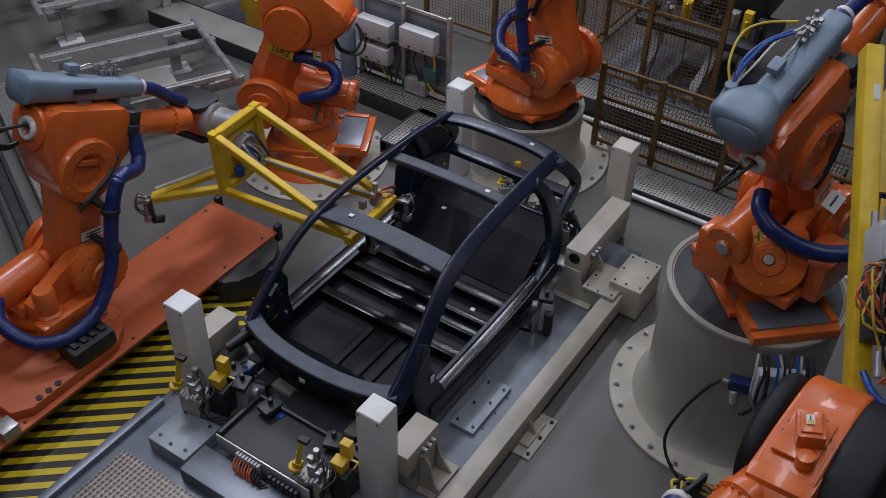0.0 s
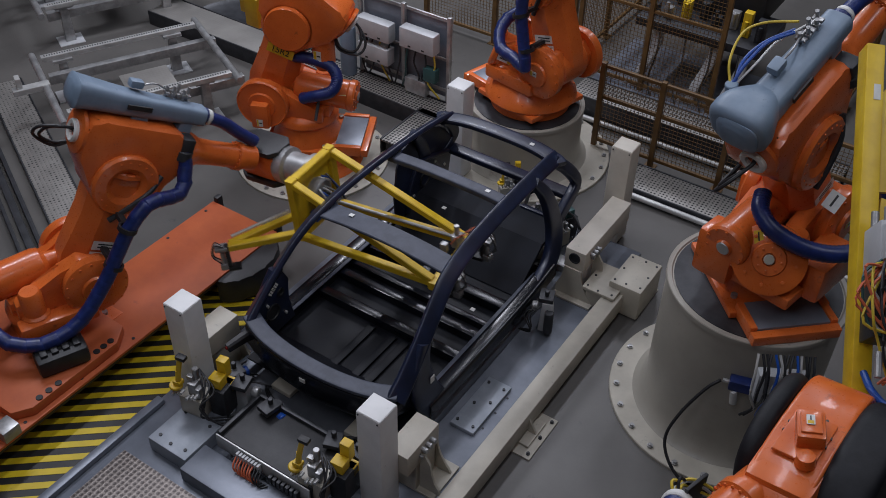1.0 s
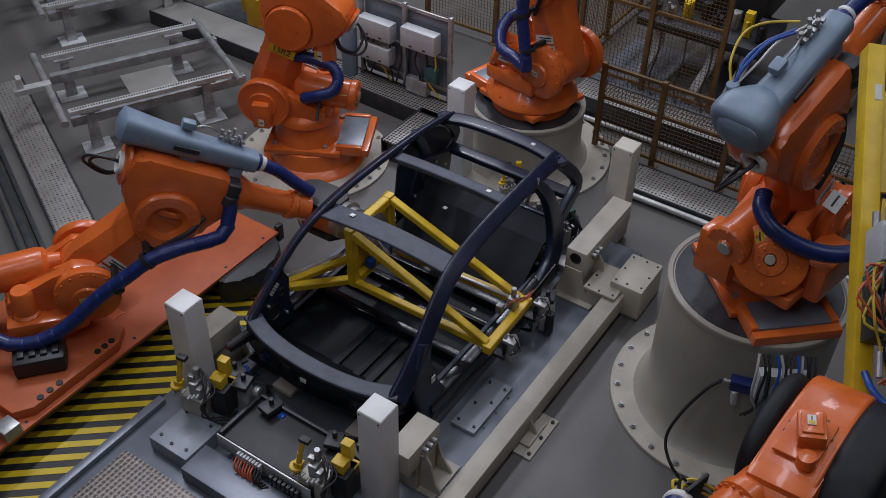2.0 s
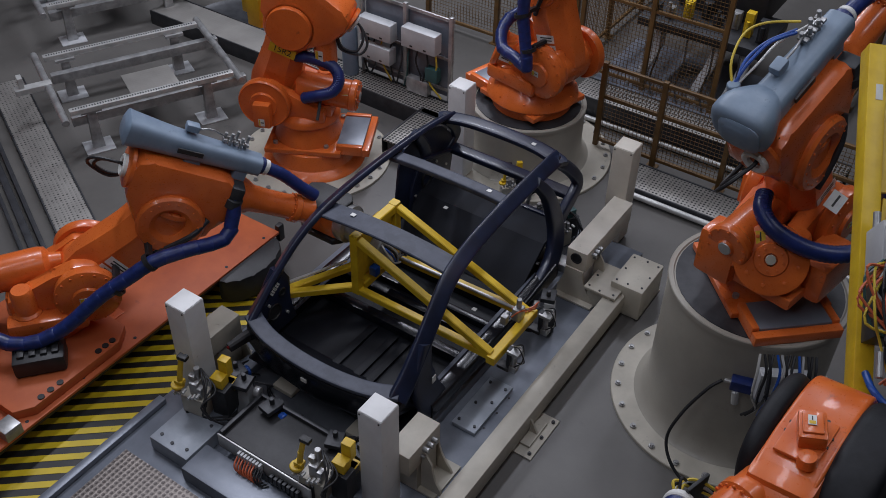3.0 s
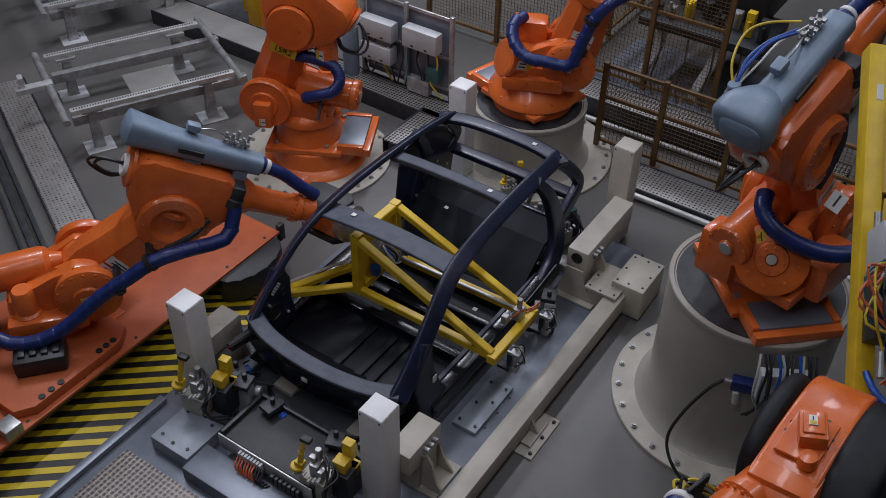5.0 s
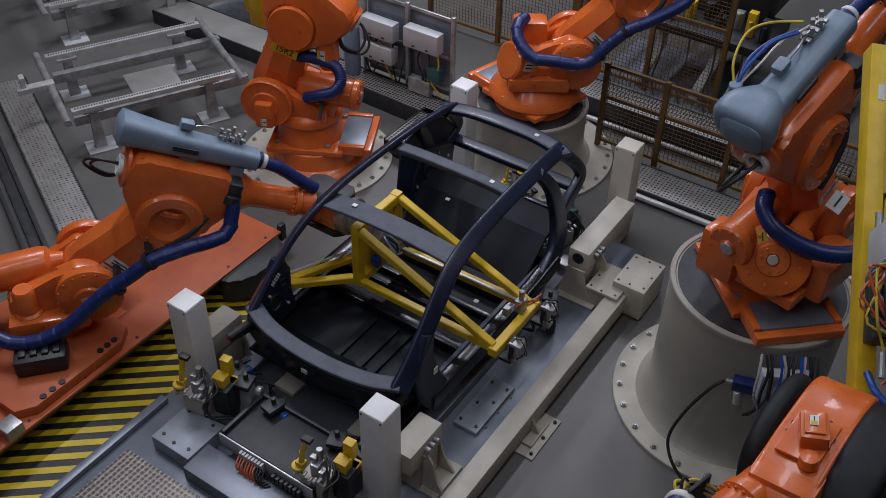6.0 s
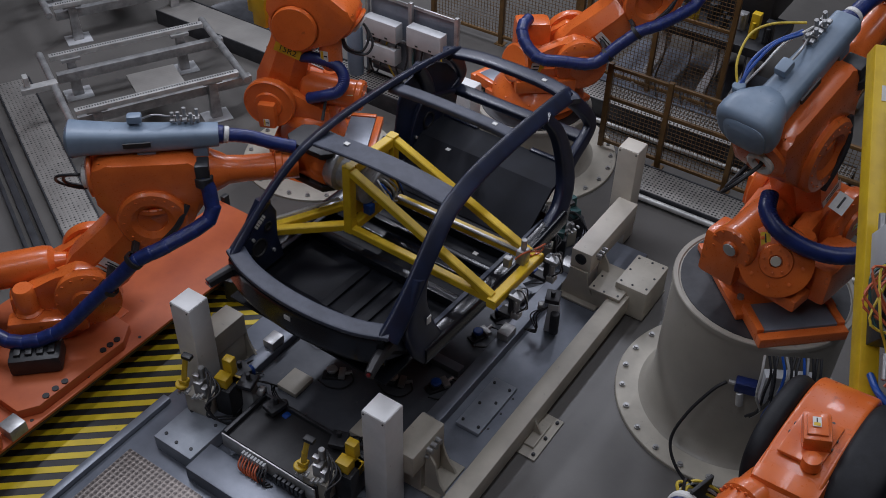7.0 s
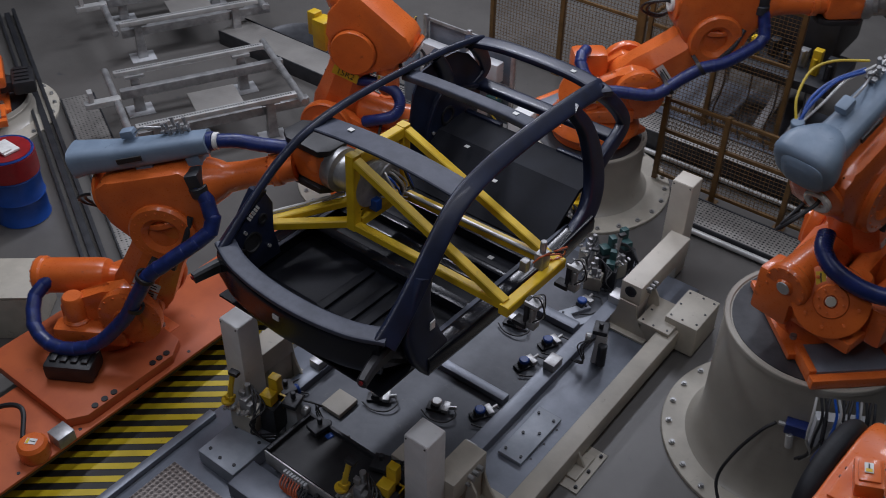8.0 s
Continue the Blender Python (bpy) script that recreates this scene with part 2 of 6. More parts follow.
def post(x, y, z0, z1, paint, s=0.112):
    root = thing("guide_post", (x, y, z0), "square white-painted steel guide post of the welding fixture" if paint is WHITE else "square ivory-painted steel guide post of the welding fixture", "post", "guide posts round the fixture")
    bm = B()
    bm_box(bm, (-s, -s, 0), (s, s, z1 - z0 - 0.006), 0.012)
    part("shaft", bm, paint, root)
    bm = B()
    bm_box(bm, (-s + 0.006, -s + 0.006, z1 - z0 - 0.006), (s - 0.006, s - 0.006, z1 - z0), 0.004)
    part("cap", bm, paint, root)
    for a in (-1, 1):
        bm = B()
        bm_cyl(bm, (a * s * 0.8, -s - 0.001, z1 - z0 - 0.03), (a * s * 0.8, -s - 0.006, z1 - z0 - 0.03), 0.008, seg=8)
        part("screw", bm, DARK, root)
    return root


PA, PB, PC, PD = (-1.0, -2.1), (1.0, -2.1), (1.0, 2.1), (-1.0, 2.1)
for q, z0 in ((PA, 0.04), (PB, 0.04), (PC, 0.04), (PD, 0.04)):
    post(*q, z0, 1.22, IVORY if q == PC else WHITE)


def bolt(parent, at, r=0.022, h=0.03, mat=None):
    bm = B()
    bm_cyl(bm, at, Vector(at) + Vector((0, 0, h * 0.55)), r * 1.5, seg=10)
    bm_cyl(bm, Vector(at) + Vector((0, 0, h * 0.55)), Vector(at) + Vector((0, 0, h)), r, seg=6)
    return part("bolt", bm, mat or STEEL, parent)


def pedestal(x, y, r, h, flange, label):
    root = thing("robot_pedestal", (x, y, 0), label, "pedestal", "robot pedestals")
    bm = B()
    bm_lathe(bm, [(0, 0), (flange, 0), (flange, 0.028), (flange - 0.006, 0.034), (0, 0.034)], 72)
    part("flange", bm, CREAM, root, "cream floor flange")
    bm = B()
    bm_lathe(bm, [(r + 0.10, 0.035), (r + 0.05, 0.07), (r + 0.012, 0.16), (r, 0.26), (r, h - 0.05), (r + 0.012, h - 0.045), (r + 0.012, h - 0.008), (r + 0.006, h), (r - 0.03, h), (r - 0.04, h - 0.012), (0, h - 0.012)], 72)
    part("column", bm, PED, root)
    bm = B()
    bm_lathe(bm, [(0, h - 0.011), (r - 0.05, h - 0.011), (r - 0.05, h - 0.004), (0, h - 0.004)], 48)
    part("top_plate", bm, DARK, root, "dark worn steel top plate")
    n = 24
    for i in range(n):
        a = 2.821 + i * 2 * math.pi / n
        bolt(root, (0.975 * flange / 1.04 * math.cos(a), 0.975 * flange / 1.04 * math.sin(a), 0.034), 0.018, 0.035)
    return root


floor_markings()
pedestal(2.88, 0.62, 0.73, 1.43, 1.04, "tall beige cylindrical robot pedestal bolted to the floor")
pedestal(-0.62, 2.95, 0.665, 0.72, 1.04, "low beige cylindrical robot pedestal bolted to the floor")


# ---- the car body ----
def soft_section(w, h, n=20, k=5.0):
    """A rounded rectangle's section."""
    out = []
    for i in range(n):
        c, q = math.cos(2 * math.pi * (i + 0.5) / n), math.sin(2 * math.pi * (i + 0.5) / n)
        out.append((w / 2 * math.copysign(abs(c) ** (2 / k), c), h / 2 * math.copysign(abs(q) ** (2 / k), q)))
    return out


def car_body():
    root = thing("car_body", (0, 0, 0.25), "bare dark carbon-fibre car body shell without doors or glass", "car body")
    O = Vector((0, 0, 0.25))

    def P(*pts):
        return [Vector(p) - O for p in pts]

    for s in (1, -1):
        # roof rail with the windscreen pillar in one sweep
        bm = B()
        path = spline(P((s * 0.80, -1.60, 0.69), (s * 0.80, -1.45, 0.81), (s * 0.785, -1.22, 1.01), (s * 0.755, -0.98, 1.20), (s * 0.715, -0.72, 1.345), (s * 0.69, -0.35, 1.42),
                        (s * 0.67, 0.2, 1.445), (s * 0.655, 0.75, 1.435), (s * 0.64, 1.15, 1.40), (s * 0.63, 1.30, 1.37)), 7)
        n = len(path)
        sc = [(1.15 - 0.15 * min(1, i / 14) + 0.25 * max(0, i / n - 0.75), 1.3 - 0.3 * min(1, i / 14)) for i in range(n)]
        bm_sweep(bm, path, soft_section(0.148, 0.06), up=(s * 0.75, 0.0, 1.0), scales=sc)
        part("roof_rail", bm, CARBON, root, smooth=60)
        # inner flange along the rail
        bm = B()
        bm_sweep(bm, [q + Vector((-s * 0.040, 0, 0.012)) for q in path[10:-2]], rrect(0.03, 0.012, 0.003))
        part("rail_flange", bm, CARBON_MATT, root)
        # hinge post below the windscreen pillar
        bm = B()
        path = spline(P((s * 0.795, -1.20, 1.02), (s * 0.815, -1.27, 0.86), (s * 0.835, -1.30, 0.70), (s * 0.86, -1.26, 0.50), (s * 0.875, -1.16, 0.32)), 6)
        bm_sweep(bm, path, soft_section(0.11, 0.30), up=(0, 1, 0), scales=[(0.8 + 0.2 * i / 24, 0.45 + 0.55 * min(1, i / 12) - 0.05 * math.sin(i / 4)) for i in range(len(path))])
        part("hinge_post", bm, CARBON, root, smooth=60)
        # inner hinge panel with its round openings
        bm = B()
        bm_prism(bm, [(-1.60, 0.70), (-1.42, 0.80), (-1.16, 0.98), (-1.10, 0.86), (-1.12, 0.62), (-1.06, 0.36), (-1.40, 0.34), (-1.60, 0.45)], 0.02,
                 Matrix.Translation((s * 0.765 - 0.01, 0, -0.25)) @ Matrix(((0, 0, 1, 0), (1, 0, 0, 0), (0, 1, 0, 0), (0, 0, 0, 1))), 0.004)
        pn = part("hinge_panel", bm, CARBON, root)
        for y, z, r in ((-1.34, 0.62, 0.075), (-1.46, 0.55, 0.05), (-1.22, 0.78, 0.03)):
            bm = B()
            bm_lathe(bm, [(r, 0.0), (r + 0.014, 0.0), (r + 0.014, 0.014), (r, 0.014), (r * 0.92, -0.004), (0, -0.004), (0, 0.002), (r, 0.002)], 24, Matrix.Translation(P((s * 0.753, y, z))[0]) @ pose(0, 0, 0, 0, -90 * s, 0))
            part("opening_rim", bm, BLACK, pn)
        for y, z in ((-1.40, 0.74), (-1.18, 0.50)):
            bm = B()
            bm_cyl(bm, P((s * 0.756, y, z))[0], P((s * 0.735, y, z))[0], 0.014, seg=10)
            part("stud", bm, ALU, pn)
        # sill
        bm = B()
        bm_sweep(bm, spline(P((s * 0.87, -1.28, 0.32), (s * 0.885, -0.6, 0.325), (s * 0.885, 0.3, 0.325), (s * 0.87, 0.90, 0.35)), 5), soft_section(0.15, 0.17))
        part("sill", bm, CARBON_BLACK, root, smooth=60)
        bm = B()
        bm_sweep(bm, P((s * 0.80, -1.1, 0.395), (s * 0.81, 0.7, 0.395)), rrect(0.04, 0.012, 0.003))
        part("sill_flange", bm, CARBON_MATT, root)
        # rear pillar, curving round the rear door opening
        bm = B()
        path = spline(P((s * 0.675, 0.75, 1.42), (s * 0.72, 0.905, 1.22), (s * 0.75, 1.005, 1.00), (s * 0.785, 1.06, 0.75), (s * 0.825, 1.02, 0.55), (s * 0.86, 0.86, 0.41), (s * 0.885, 0.56, 0.345)), 6)
        bm_sweep(bm, path, soft_section(0.13, 0.10), up=(s * 1.0, 0.0, 0.3), scales=[(0.80 + 0.95 * math.sin(math.pi * min(1, i / 36) ** 1.4), 1.0) for i in range(len(path))])
        part("rear_pillar", bm, CARBON, root, smooth=60)
        # tail pillar and rear quarter
        bm = B()
        path = spline(P((s * 0.63, 1.20, 1.385), (s * 0.672, 1.36, 1.25), (s * 0.715, 1.50, 1.09), (s * 0.738, 1.560, 0.96), (s * 0.748, 1.46, 0.875), (s * 0.762, 1.30, 0.82), (s * 0.775, 1.15, 0.76), (s * 0.79, 1.03, 0.66)), 6)
        bm_sweep(bm, path, soft_section(0.125, 0.09), up=(s, 0, 0.2))
        part("tail_pillar", bm, CARBON, root, smooth=60)
        # crash stub ahead of the pillar
        bm = B()
        bm_sweep(bm, spline(P((s * 0.76, -1.50, 0.56), (s * 0.79, -1.70, 0.57), (s * 0.83, -1.86, 0.55)), 4), rrect(0.09, 0.12, 0.02), scales=[1 - 0.035 * i for i in range(9)])
        part("crash_stub", bm, BLACK, root)
        bm = B()
        bm_cyl(bm, P((s * 0.83, -1.862, 0.56))[0], P((s * 0.832, -1.875, 0.56))[0], 0.016, seg=12)
        part("stub_plug", bm, RED, root, "small red plug")
    # closed inner panel on the far side of the rear seat
    bm = B()
    bm_prism(bm, [(0.50, 0.46), (0.47, 0.78), (0.52, 1.12), (0.62, 1.30), (0.80, 1.33), (1.10, 1.31), (1.28, 1.22), (1.42, 1.08), (1.52, 0.92), (1.44, 0.46)], 0.022,
             Matrix.Translation((-0.735, 0, -0.25)) @ Matrix(((0, 0, 1, 0), (1, 0, 0, 0), (0, 1, 0, 0), (0, 0, 0, 1))), 0.006)
    ip = part("inner_side_panel", bm, CARBON, root)
    bm = B()
    bm_sweep(bm, spline(P((-0.705, 0.66, 0.50), (-0.70, 0.72, 0.80), (-0.70, 0.88, 1.00), (-0.70, 1.14, 0.94), (-0.70, 1.40, 0.86)), 5), soft_section(0.06, 0.04))
    part("panel_bead", bm, CARBON, ip)
    for y, z in ((0.80, 0.62), (0.94, 1.0), (1.18, 0.84), (1.36, 0.70)):
        bm = B()
        bm_cyl(bm, P((-0.714, y, z))[0], P((-0.700, y, z))[0], 0.016, seg=10)
        part("stud", bm, ALU, ip)
    bm = B()
    bm_lathe(bm, [(0.07, 0), (0.09, 0.0), (0.09, 0.014), (0.07, 0.014), (0.07, 0)], 24, Matrix.Translation(P((-0.713, 1.0, 0.72))[0]) @ pose(0, 0, 0, 0, 90, 0))
    part("opening_rim", bm, BLACK, ip)
    # labels on the pillars
    for x, y, z, turn in ((-0.748, -1.33, 0.86, 90), (-0.748, -1.28, 0.89, 90)):
        for k in range(3):
            bm = B()
            bm_box(bm, (-0.008, -0.035 + 0.025 * k, -0.022), (0.0, -0.017 + 0.025 * k, 0.022), m=Matrix.Translation(P((x + 0.004, y, z))[0]) @ pose(0, 0, 0, 35, 0, 0))
            part("label_bar", bm, STICK, root, "white label bar", smooth=0)
    bm = B()
    bm_box(bm, (-0.004, -0.025, -0.035), (0.004, 0.025, 0.035), m=Matrix.Translation(P((0.90, -1.21, 0.66))[0]))
    part("side_label", bm, STICK, root, "white label", smooth=0)
    bm = B()
    bm_box(bm, (-0.03, -0.004, -0.02), (0.03, 0.004, 0.02), m=Matrix.Translation(P((-0.02, -1.809, 0.60))[0]))
    part("front_label", bm, STICK, root, "white label", smooth=0)
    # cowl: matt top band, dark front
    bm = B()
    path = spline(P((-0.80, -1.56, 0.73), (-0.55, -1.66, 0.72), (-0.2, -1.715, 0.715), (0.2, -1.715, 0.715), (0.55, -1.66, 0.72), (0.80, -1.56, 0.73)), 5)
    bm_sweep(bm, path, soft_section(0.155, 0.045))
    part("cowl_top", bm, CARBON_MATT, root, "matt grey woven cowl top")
    bm = B()
    path = spline(P((-0.79, -1.62, 0.57), (-0.5, -1.72, 0.56), (0, -1.775, 0.555), (0.5, -1.72, 0.56), (0.79, -1.62, 0.57)), 6)
    bm_sweep(bm, path, soft_section(0.06, 0.27))
    part("firewall", bm, CARBON_BLACK, root, smooth=60)
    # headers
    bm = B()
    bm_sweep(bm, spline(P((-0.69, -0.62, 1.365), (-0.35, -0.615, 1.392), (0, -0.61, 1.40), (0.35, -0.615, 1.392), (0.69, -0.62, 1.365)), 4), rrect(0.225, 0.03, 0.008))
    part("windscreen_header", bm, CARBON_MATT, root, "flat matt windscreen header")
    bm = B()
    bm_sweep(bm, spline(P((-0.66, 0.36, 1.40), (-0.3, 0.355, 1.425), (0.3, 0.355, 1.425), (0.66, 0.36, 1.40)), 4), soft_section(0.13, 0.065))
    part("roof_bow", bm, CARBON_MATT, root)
    bm = B()
    bm_sweep(bm, spline(P((-0.70, 1.20, 1.365), (-0.62, 1.24, 1.382), (-0.3, 1.29, 1.40), (0.3, 1.29, 1.40), (0.62, 1.24, 1.382), (0.70, 1.20, 1.365)), 4), soft_section(0.17, 0.06))
    part("rear_header", bm, CARBON, root)
    # floor pan with ribs and cross members
    bm = B()
    bm_box(bm, (-0.82, -1.66, 0.0), (0.82, 0.95, 0.02))
    part("floor_pan", bm, CARBON_FLOOR, root, smooth=0)
    for y, w, h in ((-0.62, 0.10, 0.10), (-0.30, 0.09, 0.09), (-0.12, 0.07, 0.08), (0.18, 0.12, 0.10)):
        bm = B()
        bm_box(bm, (-0.81, y - w / 2, 0.02), (0.81, y + w / 2, 0.02 + h), 0.015)
        part("cross_member", bm, CARBON_BLACK, root)
    for x in (-0.12, 0.12, 0.26):
        bm = B()
        bm_box(bm, (x - 0.04, -1.30, 0.02), (x + 0.04, -0.70, 0.05), 0.01)
        part("floor_rib", bm, CARBON_FLOOR, root)
    bm = B()
    bm_prism(bm, [(-1.66, 0.32), (-1.62, 0.32), (-1.25, 0.02), (-1.29, 0.02)], 1.56, Matrix.Translation((-0.78, 0, 0)) @ Matrix(((0, 0, 1, 0), (1, 0, 0, 0), (0, 1, 0, 0), (0, 0, 0, 1))))
    part("toe_board", bm, CARBON_FLOOR, root, smooth=0)
    # rear bulkhead and load floor
    bm = B()
    bm_prism(bm, [(0.42, 0.03), (0.46, 0.03), (0.90, 0.34), (1.26, 0.36), (1.26, 0.40), (0.88, 0.38)], 1.54, Matrix.Translation((-0.77, 0, 0)) @ Matrix(((0, 0, 1, 0), (1, 0, 0, 0), (0, 1, 0, 0), (0, 0, 0, 1))))
    part("rear_bulkhead", bm, PAN_MATT, root, "matt carbon rear floor", smooth=0)
    for x in (-0.50, 0.50):
        bm = B()
        bm_box(bm, (x - 0.20, 1.24, 0.30), (x + 0.20, 1.30, 0.42), 0.015)
        part("tail_gusset", bm, CARBON, root)
    bm = B()
    bm_sweep(bm, P((-0.75, 1.50, 0.83), (0.75, 1.50, 0.83)), soft_section(0.15, 0.07))
    part("tail_sill", bm, CARBON, root)
    # small white targets
    for x, y, z in ((-0.40, -0.59, 1.412), (0.42, 0.36, 1.452), (0.36, 1.27, 1.43), (0.10, 0.62, 0.56), (-0.32, 0.78, 0.652), (0.60, -0.1, 0.425)):
        bm = B()
        bm_box(bm, (x - 0.022, y - 0.02, z - 0.25), (x + 0.022, y + 0.02, z - 0.246))
        part("target_sticker", bm, STICK, root, "small white target sticker")
    return root


CAR = car_body()


# ---- the gripper ----
GC = Vector((-0.34, -0.32, 0.9))


def gripper():
    root = thing("gripper_frame", tuple(GC), "yellow welded steel gripper frame with pneumatic clamps", "gripper")

    def V(x, y, z):
        return Vector((x, y, z)) - GC

    bm = B()
    for y in (-0.65, -0.06):
        beam(bm, V(-0.34, y, 0.57), V(-0.34, y, 1.25), 0.085, 0.085, up=(0, 1, 0))
    beam(bm, V(-0.34, -0.60, 1.20), V(-0.34, -0.10, 1.20), 0.085, 0.09)
    beam(bm, V(-0.34, -0.60, 0.61), V(-0.34, -0.10, 0.61), 0.085, 0.085)
    part("portal", bm, YELLOW, root)
    bm = B()
    bm_box(bm, V(-0.37, -0.61, 0.70), V(-0.345, -0.09, 1.18))
    part("mount_plate", bm, YELLOW, root, smooth=0)
    bm = B()
    beam(bm, V(1.15, -0.72, 0.60), V(1.15, 0.03, 0.60), 0.085, 0.085)
    part("cross_bar", bm, YELLOW, root)
    for y0, y1 in ((-0.65, -0.66), (-0.06, -0.03)):
        bm = B()
        beam(bm, V(-0.30, y0, 1.20), V(1.12, y1, 0.625), 0.075, 0.07)
        part("diagonal_arm", bm, YELLOW, root)
        bm = B()
        beam(bm, V(-0.30, y0, 0.60), V(1.11, y1, 0.60), 0.07, 0.07)
        part("lower_arm", bm, YELLOW, root)
    bm = B()
    beam(bm, V(-0.36, -0.62, 0.60), V(-0.86, -1.10, 0.60), 0.075, 0.07)
    part("side_arm", bm, YELLOW, root)
    bm = B()
    beam(bm, V(-0.55, -0.42, 0.62), V(-0.88, -1.06, 0.60), 0.07, 0.065)
    beam(bm, V(-0.36, -0.40, 0.62), V(-0.58, -0.42, 0.62), 0.07, 0.065)
    part("side_brace", bm, YELLOW, root)
    return root


GRIP = gripper()


# ---- robots ----
A1, H1, L1, L2, D3 = 0.38, 0.60, 0.97, 1.51, 0.30


def links(az, th, ph):
    """Poses of turntable, lower arm, upper arm and wrist in the robot's space: turn az, rise th of the lower arm, rise ph of the upper arm (degrees)."""
    m1 = pose(0, 0, 0, 0, 0, az)
    m2 = m1 @ pose(A1, 0, H1, 0, 90 - th, 0)
    m3 = Matrix.Translation(m2 @ Vector((0, 0, L1))) @ m1 @ pose(0, 0, 0, 0, -ph, 0)
    return m1, m2, m3, m3 @ Matrix.Translation((L2, 0, D3))


def sticker(parent, m, w, h, mat=None, bars=2, yellow=0.0):
    """A flat label lying in its pose's xy plane with unreadable print."""
    bm = B()
    bm_box(bm, (-w / 2, -h / 2, 0), (w / 2, h / 2, 0.002), m=m)
    part("sticker", bm, mat or STICK, parent, "printed sticker", smooth=0)
    if yellow:
        bm = B()
        bm_box(bm, (-w / 2 + 0.004, -h / 2 + 0.004, 0.002), (-w / 2 + w * yellow, h / 2 - 0.004, 0.003), m=m)
        part("warning_field", bm, STICK_Y, parent, "yellow warning field", smooth=0)
    bm = B()
    for i in range(bars):
        y = h * (0.5 - (i + 1) / (bars + 1))
        bm_box(bm, (-w * 0.30 + w * yellow * 0.6, y - h * 0.07, 0.002), (w * 0.38, y + h * 0.07, 0.0032), m=m)
    part("print", bm, INK, parent, smooth=0)


def studs(bm, n, r, m, size=0.010, a0=0.0, span=2 * math.pi):
    """A ring of screw heads about z."""
    for i in range(n):
        a = a0 + span * i / n
        bm_lathe(bm, [(0, 0.012), (size, 0.010), (size, 0), (0, 0)], 6, m @ Matrix.Translation((r * math.cos(a), r * math.sin(a), 0)))


SIDE = pose(0, 0, 0, 90, 0, 0)   # z of a lathe turned to -y
ALONG = pose(0, 0, 0, 0, 90, 0)  # z of a lathe turned to +x


def robot(at, az, th, ph, label, base_turn=0.0, cover=True, changer=True, box=True, balancer=True):
    """A six-axis arm: base, turntable, lower arm, upper arm and wrist, with the dress pack."""
    root = thing("industrial_robot", at, label, "robot", "orange robots of the cell")
    m1, m2, m3, m4 = links(az, th, ph)
    P = {}
    # base with its rear tray
    bt = pose(0, 0, 0, 0, 0, base_turn)
    bm = B()
    bm_box(bm, (-0.44, -0.42, 0.0), (0.44, 0.42, 0.06), 0.012, bt)
    bm_lathe(bm, [(0, 0.05), (0.40, 0.05), (0.38, 0.12), (0.33, 0.25), (0.33, 0.29), (0, 0.29)], 40, bt)
    P["base"] = b = part("base", bm, ORANGE, root)
    for lo, hi in (((-0.68, -0.36, 0.0), (-0.38, -0.30, 0.12)), ((-0.68, 0.30, 0.0), (-0.38, 0.36, 0.12)), ((-0.76, -0.36, 0.0), (-0.68, 0.36, 0.09))):
        bm = B()
        bm_box(bm, lo, hi, 0.01, bt)
        part("tray_edge", bm, ORANGE, b)
    bm = B()
    bm_box(bm, (-0.678, -0.298, 0.0), (-0.38, 0.298, 0.105), 0.006, bt)
    part("rear_tray", bm, PLATE, b, "flat grey rear connector tray")
    for x, y in ((0.33, 0.30), (0.33, -0.30), (-0.26, 0.32), (-0.26, -0.32), (0.25, -0.33), (-0.34, -0.33)):
        bm = B()
        bm_cyl(bm, bt @ Vector((x, y, 0.05)), bt @ Vector((x, y, 0.09)), 0.028, seg=8)
        part("foot_bolt", bm, STEEL, b)
    # turntable
    bm = B()
    bm_lathe(bm, [(0, 0.29), (0.36, 0.29), (0.375, 0.31), (0.375, 0.36), (0.35, 0.40), (0.30, 0.43), (0, 0.43)], 44)
    studs(bm, 26, 0.345, Matrix.Translation((0, 0, 0.375)), 0.011)
    bm_prism(bm, [(-0.30, 0.38), (0.38, 0.38), (0.58, 0.50), (0.60, 0.68), (0.50, 0.84), (0.30, 0.88), (0.14, 0.78), (-0.10, 0.70), (-0.30, 0.60)], 0.14, Matrix.Translation((0, -0.14, 0)) @ SIDE, 0.03)
    bm_prism(bm, [(-0.28, 0.38), (0.36, 0.38), (0.56, 0.52), (0.58, 0.68), (0.48, 0.80), (0.30, 0.84), (0.12, 0.72), (-0.12, 0.60), (-0.28, 0.52)], 0.12, Matrix.Translation((0, 0.30, 0)) @ SIDE, 0.03)
    bm_box(bm, (-0.34, -0.16, 0.40), (0.30, 0.20, 0.56), 0.04)
    bm_lathe(bm, [(0, 0), (0.275, 0), (0.285, 0.02), (0.285, 0.10), (0.24, 0.13), (0.14, 0.135), (0.13, 0.16), (0, 0.165)], 40, Matrix.Translation((A1, -0.27, H1)) @ SIDE)
    studs(bm, 16, 0.262, Matrix.Translation((A1, -0.385, H1)) @ SIDE, 0.012)
    bm_lathe(bm, [(0, 0), (0.285, 0), (0.295, 0.02), (0.295, 0.09), (0.28, 0.11), (0.27, 0.10), (0.16, 0.105), (0.15, 0.13), (0, 0.135)], 40, Matrix.Translation((A1, 0.28, H1)) @ pose(0, 0, 0, -90, 0, 0))
    bm_box(bm, (A1 - 0.10, 0.38, H1 - 0.24), (A1 + 0.10, 0.50, H1 + 0.06), 0.03)
    bm_box(bm, (-0.34, -0.44, 0.30), (0.34, -0.26, 0.46), 0.04)
    P["turntable"] = t = part("turntable", bm, ORANGE, root)
    t.matrix_basis = m1
